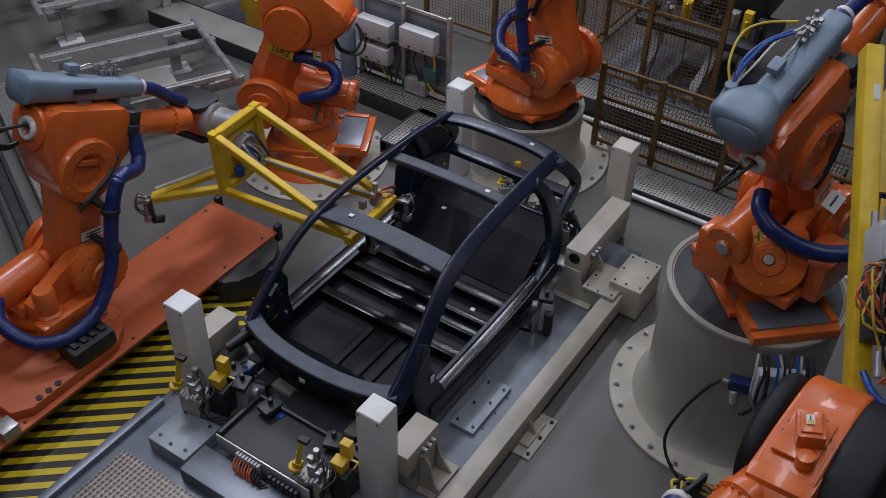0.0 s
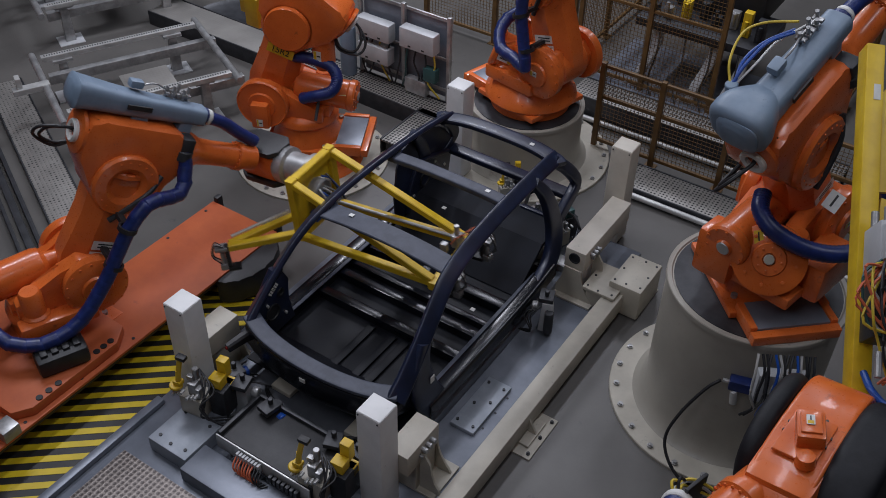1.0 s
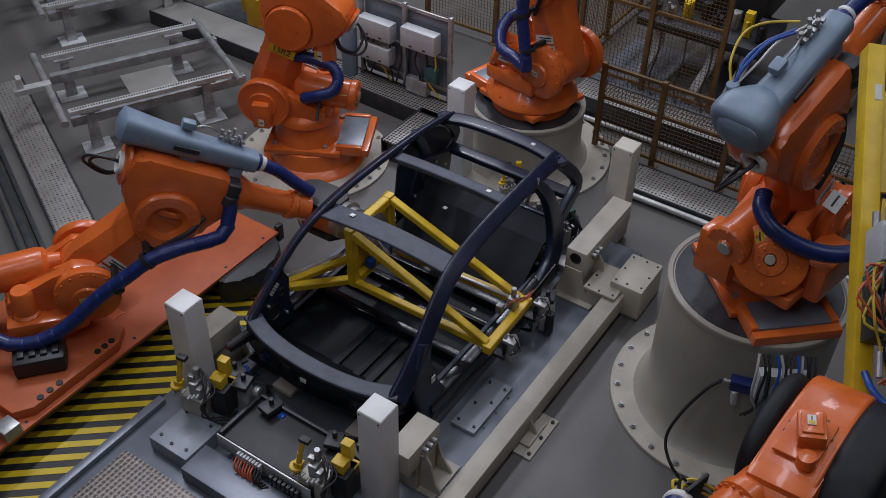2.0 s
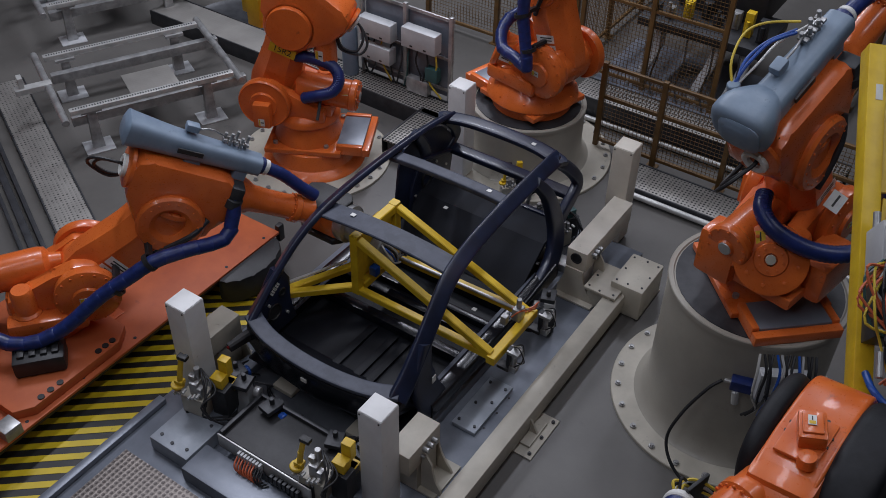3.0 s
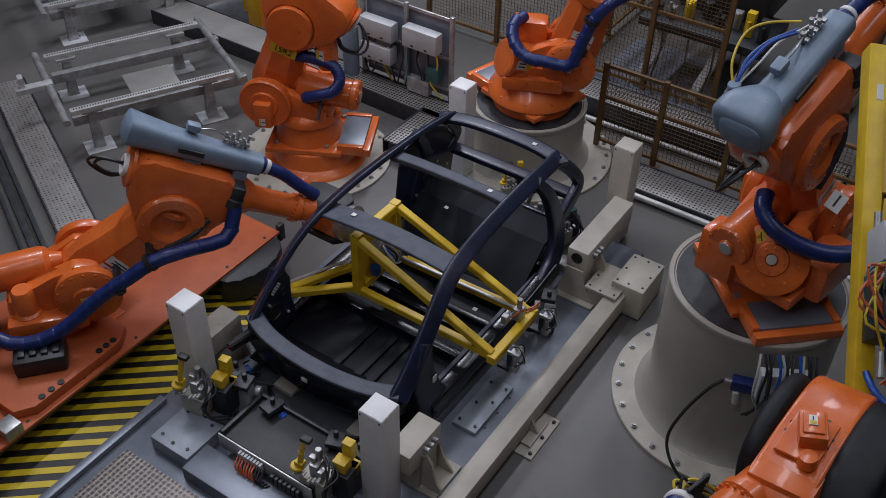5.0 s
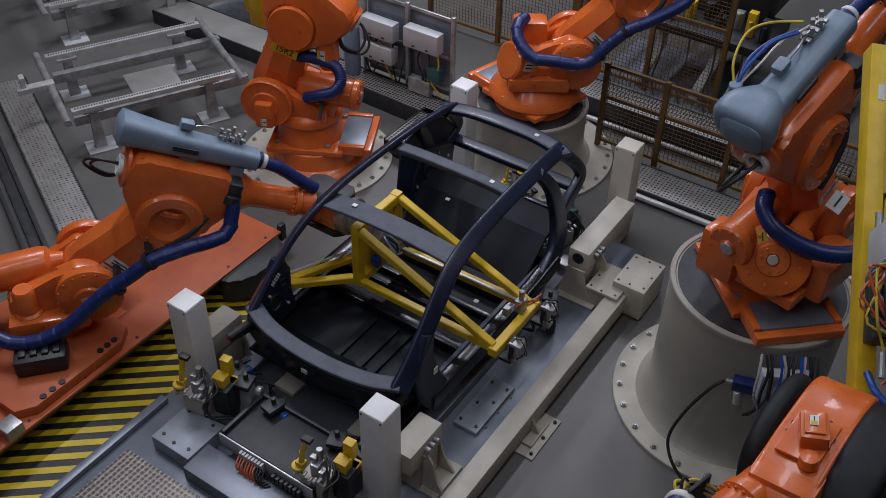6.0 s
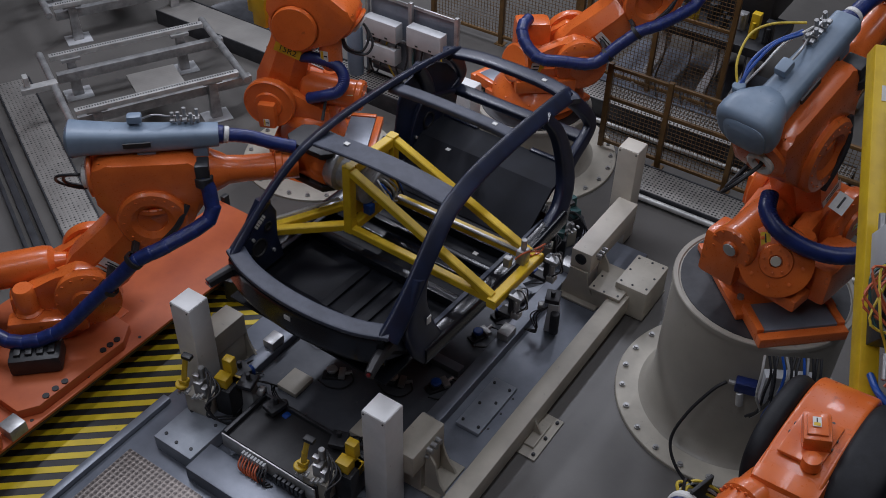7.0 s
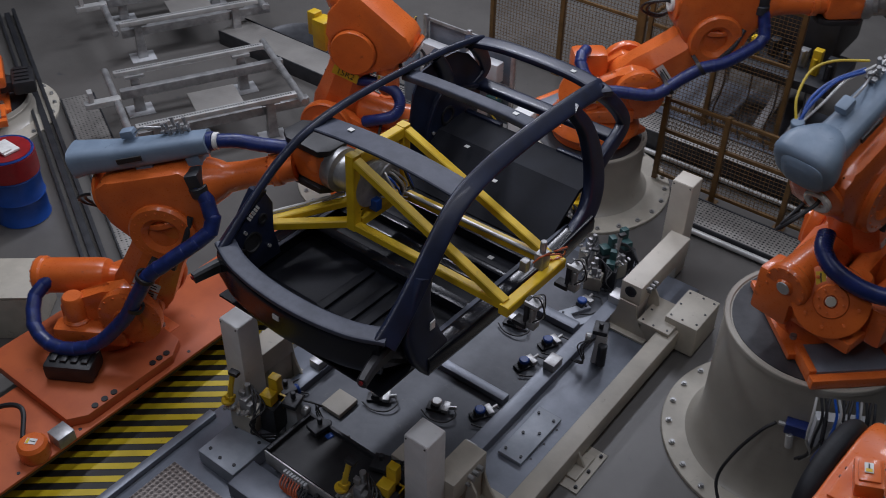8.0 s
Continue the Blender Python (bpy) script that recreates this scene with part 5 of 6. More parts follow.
def front_stand(x, y, turn, h, label, blue):
    """A stand with a locating pin ahead of the car body."""
    root = thing("locator_stand", pose(x, y, 0.07, 0, 0, turn), label, "stand", "locator stands ahead of the car")
    bm = B()
    bm_box(bm, (-0.07, -0.07, 0), (0.07, 0.07, h), 0.012, taper=(0.7, 0.7))
    part("column", bm, GREYBOX, root)
    bm = B()
    bm_cyl(bm, (-0.03, 0.08, 0.02), (-0.03, 0.08, h * 0.8), 0.045, seg=16, bevel=0.006)
    part("cylinder", bm, DARK, root)
    bm = B()
    bm_box(bm, (-0.05, -0.12, h), (0.09, 0.04, h + 0.05), 0.01)
    bm_cyl(bm, (0.02, -0.02, h + 0.05), (0.02, -0.02, h + 0.11), 0.022, seg=12, bevel=0.004)
    part("head", bm, DARK, root)
    bm = B()
    bm_cyl(bm, (0.09, 0.0, h * 0.75), (0.15, 0.0, h * 0.75), 0.05, seg=18, bevel=0.008)
    part("knob", bm, BLUE if blue else STEEL, root)
    for k in range(3):
        bm = B()
        tube(bm, [(0.05, 0.05, h * 0.9), (0.14 + 0.03 * k, 0.12, h * 0.7), (0.12, 0.16 + 0.02 * k, h * 0.3), (0.2 + 0.04 * k, 0.1, 0.02)], 0.007, 6)
        part("air_hose", bm, BLACK, root)


front_stand(-0.52, -2.02, 15, 0.40, "grey stand with locating pin and air hoses ahead of the car", False)
front_stand(-0.20, -2.02, -10, 0.30, "short grey stand with dark cylinder", True)
front_stand(0.45, -2.0, 20, 0.30, "grey stand with dark head beside a white post", False)
front_stand(0.72, -2.05, 80, 0.36, "dark grey stand with steel knob beside a white post", False)
front_stand(-0.72, -1.95, 70, 0.34, "grey stand with a blue knob beside a white post", True)


front_stand(1.12, 0.42, 200, 0.34, "dark stand with steel knob beside the fixture bed", False)
front_stand(1.10, 1.35, 190, 0.36, "grey stand with steel knob behind the car sill", False)


# clamps that hang on the gripper
def clamp_head(x, y, z, turn, drop):
    root = new("clamp_head")
    root.parent = GRIP
    root.matrix_basis = Matrix.Translation(Vector((x, y, z)) - GC) @ pose(0, 0, 0, 0, 0, turn)
    bm = B()
    bm_box(bm, (-0.035, -0.03, -drop), (0.0, 0.03, 0.02), 0.006)
    part("bracket_bar", bm, DARK, root)
    bm = B()
    bm_cyl(bm, (0.03, 0, -drop * 0.3), (0.03, 0, -drop * 0.9), 0.024, seg=12, bevel=0.004)
    bm_box(bm, (0.0, -0.04, -drop - 0.03), (0.07, 0.04, -drop * 0.85), 0.008)
    bm_box(bm, (-0.03, -0.05, -0.02), (0.09, 0.05, 0.015), 0.006)
    part("clamp_cylinder", bm, STEEL, root, "bare steel clamp cylinder")
    bm = B()
    bm_box(bm, (-0.12, -0.045, -drop - 0.05), (0.0, 0.045, -drop - 0.01), 0.01)
    part("jaw", bm, BLACK, root)
    for k in range(3):
        bm = B()
        tube(bm, [(0.0, 0.03, 0.02), (0.08, 0.05 - 0.03 * k, 0.06), (0.11 + 0.01 * k, 0.0, -drop * 0.4), (0.05, -0.03 + 0.03 * k, -drop * 0.8)], 0.006, 6)
        part("air_hose", bm, ALU if k == 1 else BLACK, root)


for q in ((1.24, -0.50, 0.60, 0, 0.20), (1.24, 0.06, 0.60, 0, 0.20), (-0.90, -1.12, 0.60, 220, 0.22)):
    clamp_head(*q)


def gripper_extras():
    def V(x, y, z):
        return Vector((x, y, z)) - GC

    bm = B()
    bm_box(bm, V(1.06, -0.22, 0.645), V(1.14, -0.12, 0.78), 0.008)
    bm_cyl(bm, V(1.10, -0.17, 0.78), V(1.10, -0.17, 0.88), 0.025, seg=12, bevel=0.004)
    bm_box(bm, V(1.0, -0.32, 0.645), V(1.06, -0.26, 0.74), 0.008)
    part_split("sensor_block", bm, STEEL, GRIP, "bare steel sensor block")
    r = random.Random(5)
    for k in range(7):
        bm = B()
        a = r.uniform(-0.06, 0.06)
        tube(bm, [V(1.08, -0.2 + a, 0.72), V(1.2 + a, -0.24, 0.86 + a), V(1.22, -0.08 + a, 0.80), V(1.16, 0.0, 0.66), V(1.05 + a, -0.1, 0.66)], 0.007, 6)
        part("cable", bm, (COPPER, BLACK, ALU)[k % 3], GRIP)
    for k in range(9):
        bm = B()
        a, b = r.uniform(-0.1, 0.1), r.uniform(-0.1, 0.1)
        tube(bm, [V(-0.30, -0.30 + a, 0.98 + b), V(-0.20, -0.34 + b, 1.02 + a), V(-0.12 + a * 0.4, -0.30 + b, 0.86), V(-0.18, -0.22 + a, 0.74 + b * 0.4), V(-0.28, -0.30 + b, 0.76)], 0.009, 6)
        part("cable_loop", bm, (ALU, BLUE, BLACK, ALU)[k % 4], GRIP)
    bm = B()
    bm_box(bm, V(-0.47, -0.54, 0.74), V(-0.372, -0.14, 1.14), 0.01)
    bm_box(bm, V(-0.50, -0.48, 0.80), V(-0.465, -0.20, 1.08), 0.02)
    part("adapter_plate", bm, YELLOW, GRIP)
    bm = B()
    bm_cyl(bm, V(-0.36, -0.34, 0.93), V(-0.24, -0.34, 0.93), 0.13, seg=28, bevel=0.01)
    part("tool_plate", bm, STEEL, GRIP, "bare steel tool plate")
    bm = B()
    bm_box(bm, V(-0.32, -0.50, 0.68), V(-0.24, -0.43, 0.78), 0.01)
    part("valve_block", bm, BLUE, GRIP, "blue valve block")
    bm = B()
    beam(bm, V(-0.30, -0.12, 0.66), V(1.10, -0.08, 0.655), 0.03, 0.03)
    part("cable_duct", bm, ALU, GRIP, "bare aluminium cable duct")
    bm = B()
    beam(bm, V(-0.62, -0.46, 0.67), V(-0.9, -1.0, 0.645), 0.028, 0.028)
    part("side_duct", bm, ALU, GRIP, "bare aluminium cable duct")


gripper_extras()


# ---- round the cell ----
def fence(x0, y0, az, panels, h, label):
    root = thing("safety_fence", pose(x0, y0, 0, 0, 0, az), label, "fence", "safety fences round the cell")
    x = 0.0
    for i, w in enumerate(panels + [0]):
        bm = B()
        bm_box(bm, (x - 0.03, -0.03, 0), (x + 0.03, 0.03, h), 0.005)
        bm_box(bm, (x - 0.07, -0.07, 0), (x + 0.07, 0.07, 0.012), 0.003)
        part("fence_post", bm, BROWN, root)
        if not w:
            break
        for z in (0.12, h * 0.62, h - 0.04):
            bm = B()
            bm_box(bm, (x + 0.032, -0.02, z - 0.02), (x + w - 0.032, 0.02, z + 0.02), 0.004)
            part("fence_rail", bm, BROWN, root)
        bm = B()
        k = 0.05
        while k < w - 0.04:
            bm_box(bm, (x + k, -0.003, 0.14), (x + k + 0.005, 0.002, h - 0.06))
            k += 0.05
        z = 0.18
        while z < h - 0.08:
            bm_box(bm, (x + 0.035, 0.002, z), (x + w - 0.035, 0.006, z + 0.005))
            z += 0.05
        tagged(part("wire_mesh", bm, BROWN, root, smooth=0), kind="stuff")
        x += w
    return root


fence(0.03, 3.55, 0, [0.75, 0.83, 0.85, 0.85], 1.16, "low brown steel safety fence with wire mesh")
fence(-1.0, 5.0, 0, [0.95, 0.95], 1.9, "brown steel safety fence with wire mesh behind the robots")
fence(-3.45, 5.0, 0, [1.15, 1.15], 1.9, "brown steel safety fence with wire mesh behind the switch panel")
fence(-1.1, 5.0, 90, [1.1, 1.1, 1.1], 1.9, "brown steel safety fence with wire mesh behind the robots")
fence(2.3, 5.2, 90, [1.0, 1.0], 1.8, "brown steel safety fence with wire mesh behind the robots")


def walkway(x0, y0, az, length, w, z, label, pipe=False):
    root = thing("walkway", pose(x0, y0, 0, 0, 0, az), label, "walkway", "perforated walkways")
    bm = B()
    bm_box(bm, (0, 0, z - 0.02), (length, w, z), 0.004)
    part("tread", bm, PERF, root, "perforated sheet-metal tread")
    for y in (-0.02, w):
        bm = B()
        bm_box(bm, (0, y, 0.0), (length, y + 0.02, z + 0.012), 0.004)
        part("edge_profile", bm, DARK, root)
    bm = B()
    bm_box(bm, (0.02, 0.05, 0.0), (length - 0.02, w - 0.05, z - 0.021))
    part("underframe", bm, DARK, root, smooth=0)
    if pipe:
        bm = B()
        bm_cyl(bm, (0, -0.08, 0.06), (length, -0.08, 0.06), 0.035, seg=16)
        part("pipe", bm, ALU, root, "bright metal conduit")


walkway(-4.6, 2.72, -1.5, 3.0, 0.36, 0.22, "raised perforated metal cable walkway on dark frame")
walkway(-1.62, 1.9, 90, 0.85, 0.34, 0.22, "raised perforated metal cable walkway on dark frame")
walkway(0.62, 2.92, 0, 3.2, 0.46, 0.10, "low perforated metal walkway beside a bright conduit", True)
walkway(-0.6, 4.05, 0, 3.4, 0.42, 0.30, "raised perforated metal walkway behind the fence", True)
walkway(-6.95, 0.12, -25.5, 4.1, 0.40, 0.06, "low perforated metal walkway along dark rails")
walkway(-6.6, 2.6, 0, 2.2, 0.5, 0.2, "raised perforated metal walkway by the conveyor")


def dark_rails():
    root = thing("cable_duct", pose(-6.95, -0.02, 0, 0, 0, -25.5), "long dark steel cable duct along the floor", "cable duct")
    for y, h, w in ((-0.06, 0.12, 0.05), (-0.16, 0.07, 0.08), (-0.27, 0.10, 0.04)):
        bm = B()
        bm_box(bm, (-3.0, y - w / 2, 0), (5.3, y + w / 2, h), 0.008)
        part("duct_rail", bm, DARK, root)


dark_rails()


def conveyor():
    """A skid frame on legs: two toothed rails, tubes across, lower beams."""
    az = math.degrees(math.atan2(1.73, 0.88))
    root = thing("conveyor_frame", pose(-4.89, -0.16, 0, 0, 0, az), "grey steel conveyor frame with toothed rails on legs", "conveyor")
    L = 1.95
    for y in (0.0, 1.39):
        bm = B()
        bm_box(bm, (-0.02, y - 0.045, 0.54), (L, y + 0.045, 0.60), 0.006)
        r = part("rail", bm, ALU, root)
        bm = B()
        n = 60
        for i in range(n):
            x = 0.02 + i * (L - 0.06) / n
            bm_box(bm, (x, y - 0.012, 0.60), (x + 0.012, y + 0.012, 0.606))
        tagged(part("rail_teeth", bm, DARK, r, smooth=0), kind="stuff")
        bm = B()
        bm_box(bm, (0.0, y + (0.16 if y == 0 else -0.16) - 0.05, 0.30), (L + 0.2, y + (0.16 if y == 0 else -0.16) + 0.05, 0.42), 0.008)
        part("lower_beam", bm, STEEL, root)
    for x in (-0.10, L + 0.06):
        bm = B()
        bm_cyl(bm, (x, -0.14, 0.52), (x, 1.62, 0.52), 0.045, seg=16, bevel=0.004)
        part("cross_tube", bm, STEEL, root)
    bm = B()
    bm_box(bm, (-0.48, 0.74, 0.50), (-0.05, 0.86, 0.57), 0.006)
    part("stub_rail", bm, ALU, root)
    bm = B()
    bm_box(bm, (-0.42, 0.78, 0.57), (-0.36, 0.90, 0.70), 0.006)
    part("stop_finger", bm, ALU, root)
    for x in (0.22, 1.62):
        for y in (0.05, 1.36):
            bm = B()
            bm_box(bm, (x - 0.07, y - 0.05, 0.012), (x + 0.07, y + 0.05, 0.54), 0.01, taper=(0.7, 0.8))
            bm_box(bm, (x - 0.12, y - 0.06, 0.50), (x + 0.12, y + 0.06, 0.54), 0.004)
            g = part("leg", bm, STEEL, root)
            bm = B()
            bm_box(bm, (x - 0.17, y - 0.15, 0.0), (x + 0.17, y + 0.15, 0.014), 0.003)
            part("foot", bm, GREYBOX, g, "pale foot plate")
    bm = B()
    bm_box(bm, (0.75, 0.2, 0.44), (1.35, 0.75, 0.46), 0.004)
    part("cover_sheet", bm, PERF, root)
    return root


C1 = conveyor()
copy_thing(C1, Matrix.Translation((-2.3, 1.55, 0)) @ C1.matrix_basis)


def panel():
    """The upright frame with junction boxes."""
    root = thing("switch_panel", (-2.5, 3.05, 0.22), "grey steel frame with pale junction boxes and cables", "switch panel")
    for x in (-0.62, 0.05, 0.72):
        bm = B()
        bm_box(bm, (x - 0.025, -0.02, 0), (x + 0.025, 0.03, 1.15), 0.004)
        part("upright", bm, STEEL, root)
    for z in (0.12, 0.55, 1.08):
        bm = B()
        bm_box(bm, (-0.64, 0.03, z - 0.02), (0.74, 0.055, z + 0.02), 0.004)
        part("crossbar", bm, STEEL, root)
    bm = B()
    bm_box(bm, (-0.6, 0.056, 0.02), (0.7, 0.065, 1.05), 0.002)
    part("back_sheet", bm, PLATE, root)
    for lo, hi in (((-0.56, -0.17, 0.62), (-0.06, -0.02, 0.86)), ((-0.55, -0.17, 0.30), (-0.08, -0.02, 0.52)), ((0.10, -0.17, 0.66), (0.60, -0.02, 0.92))):
        bm = B()
        bm_box(bm, lo, hi, 0.012)
        bx = part("junction_box", bm, GREYBOX, root, "pale grey junction box")
        for k in range(2):
            bm = B()
            x = lo[0] + (hi[0] - lo[0]) * (0.3 + 0.4 * k)
            bm_box(bm, (x - 0.02, -0.174, lo[2] + 0.03), (x + 0.02, -0.171, lo[2] + 0.05))
            part("lid_mark", bm, INK, bx, smooth=0)
    bm = B()
    bm_box(bm, (0.14, -0.12, 0.02), (0.46, -0.02, 0.22), 0.01)
    part("lower_box", bm, STEEL, root)
    bm = B()
    bm_box(bm, (0.42, -0.12, 0.26), (0.60, -0.02, 0.44), 0.01)
    part("valve_unit", bm, GREENB, root)
    for k in range(9):
        r = random.Random(70 + k)
        x = -0.5 + k * 0.13
        bm = B()
        tube(bm, [(x, -0.06, 0.62), (x + r.uniform(-0.05, 0.05), -0.09, 0.45), (x + r.uniform(-0.08, 0.08), -0.10, 0.25), (x + r.uniform(-0.1, 0.1), -0.05, 0.03)], 0.012, 6)
        part("cable", bm, (BLACK, DARK, YCABLE)[k % 3] if k != 5 else GREENB, root)


panel()


# a blue-grey hose sleeve standing by the switch panel, cables rising from it
def upright_sleeve():
    root = thing("hose_sleeve", (-3.22, 2.90, 0.22), "blue-grey upright sleeve with cables out of its top", "sleeve")
    bm = B()
    bm_lathe(bm, [(0, 0), (0.10, 0), (0.105, 0.02), (0.105, 0.62), (0.09, 0.66), (0, 0.66)], 24)
    part("sleeve", bm, BLUEGREY, root)
    for k in range(3):
        bm = B()
        tube(bm, [(0.0, 0.0, 0.62), (0.03 - 0.03 * k, 0.0, 0.80), (-0.04 + 0.05 * k, -0.05, 0.95), (0.05, 0.02, 1.15)], 0.012, 6)
        part("cable", bm, (YCABLE, ALU, BLACK)[k], root)


upright_sleeve()


def back_table():
    """The next station behind the fence: a dark table on pale legs."""
    root = thing("rear_fixture", (0.2, 5.35, 0), "dark machine table on pale bent legs behind the fence", "fixture table")
    bm = B()
    bm_box(bm, (-0.55, -0.10, 0.80), (1.10, 0.9, 0.92), 0.02)
    part("table_top", bm, DARK, root)
    bm = B()
    bm_box(bm, (-0.9, -0.5, 0.0), (1.2, 0.9, 0.05), 0.01)
    part("ground_plate", bm, PLATE, root)
    for x in (-0.30, 0.45, 0.85):
        bm = B()
        bm_sweep(bm, spline([Vector((x - 0.05, -0.28, 0.05)), Vector((x - 0.02, -0.22, 0.25)), Vector((x + 0.05, -0.02, 0.55)), Vector((x + 0.06, 0.0, 0.80))], 5), rrect(0.12, 0.09, 0.015), up=(0, 1, 0))
        part("leg", bm, GREYBOX, root)
        for k in (-1, 1):
            bm = B()
            bm_cyl(bm, (x - 0.05 + 0.1 * k, -0.36, 0.05), (x - 0.05 + 0.1 * k, -0.36, 0.12), 0.02, seg=8)
            part("foot_bolt", bm, STEEL, root)
    for k in range(4):
        bm = B()
        x = -0.2 + 0.35 * k
        tube(bm, [(x, -0.08, 0.80), (x + 0.05, -0.22, 0.55), (x + 0.02, -0.30, 0.25), (x + 0.12, -0.42, 0.06)], 0.013, 6)
        part("cable", bm, BLACK, root)
    for k in range(8):
        r = random.Random(90 + k)
        bm = B()
        x, y = -0.4 + 0.2 * k, 0.1 + 0.3 * r.random()
        bm_box(bm, (x - 0.06, y - 0.06, 0.92), (x + 0.05, y + 0.05, 1.02 + 0.25 * r.random()), 0.01)
        bm_cyl(bm, (x, y - 0.09, 0.98), (x, y - 0.09, 1.15), 0.025, seg=10)
        part_split("tooling", bm, (DARK, STEEL, YELLOW, DARK)[k % 4], root)
    bm = B()
    bm_box(bm, (-0.3, 0.5, 0.92), (0.9, 1.5, 1.5), 0.08)
    part("machine_body", bm, BLACK, root)


back_table()


def drum(x, y, mat, top, label):
    root = thing("steel_drum", (x, y, 0), label, "drum", "drums by the walkway")
    bm = B()
    bm_lathe(bm, [(0, 0), (0.285, 0), (0.295, 0.012), (0.285, 0.03), (0.285, 0.28), (0.298, 0.30), (0.285, 0.32), (0.285, 0.56), (0.298, 0.58), (0.285, 0.60), (0.285, 0.84), (0.295, 0.86), (0.285, 0.88), (0.27, 0.86), (0, 0.86)], 40)
    part("shell", bm, mat, root)
    bm = B()
    bm_lathe(bm, [(0, 0.862), (0.265, 0.862), (0.265, 0.874), (0, 0.874)], 32)
    part("lid", bm, top, root)
    bm = B()
    bm_lathe(bm, [(0.288, 0.60), (0.300, 0.60), (0.300, 0.85), (0.288, 0.85), (0.288, 0.60)], 40)
    part("upper_band", bm, top, root)


drum(-5.22, -1.62, BLUE, RED, "blue steel drum with a red lid on the floor")


# a crumpled white rag lying on the drum's lid
def rag_on_drum():
    root = thing("drum_rag", (-5.22, -1.62, 0.876), "crumpled white rag on a drum lid", "rag")
    bm = B()
    bm_box(bm, (-0.14, -0.09, 0), (0.14, 0.1, 0.03), 0.012)
    bm_box(bm, (-0.06, -0.1, 0.02), (0.12, 0.02, 0.05), 0.012)
    part("cloth", bm, STICK, root)


rag_on_drum()


def cabinet():
    root = thing("floor_cabinet", pose(-3.80, -2.70, 0, 0, 0, 40), "low cream sheet-metal floor cabinet", "cabinet")
    bm = B()
    bm_box(bm, (-0.35, -0.30, 0), (0.35, 0.30, 0.5), 0.02)
    part("body", bm, CREAM, root)
    bm = B()
    bm_box(bm, (-0.35, -0.30, 0.502), (0.35, 0.30, 0.53), 0.01)
    part("lid", bm, CREAM, root)


cabinet()


# ---- the robot in front and its tool ----
pedestal(3.25, -4.08, 0.66, 0.99, 1.0, "beige cylindrical robot pedestal bolted to the floor")
R5, R5P = robot(pose(3.25, -4.08, 0.99), 73, 90, 0, "orange robot reaching in with black rubber wrist covers", 73, False, False)
m = R5P["wrist"].matrix_basis
R5P["wrist"].matrix_basis = Matrix.Translation(m.translation + Vector((0.05, 0.035, 0.0))) @ Matrix.Rotation(radians(14), 4, Vector((0.12, -0.55, 0.83))) @ m.to_3x3().to_4x4() @ pose(0, 0, 0, 90, 0, 0) @ Matrix.Scale(1.25, 4)


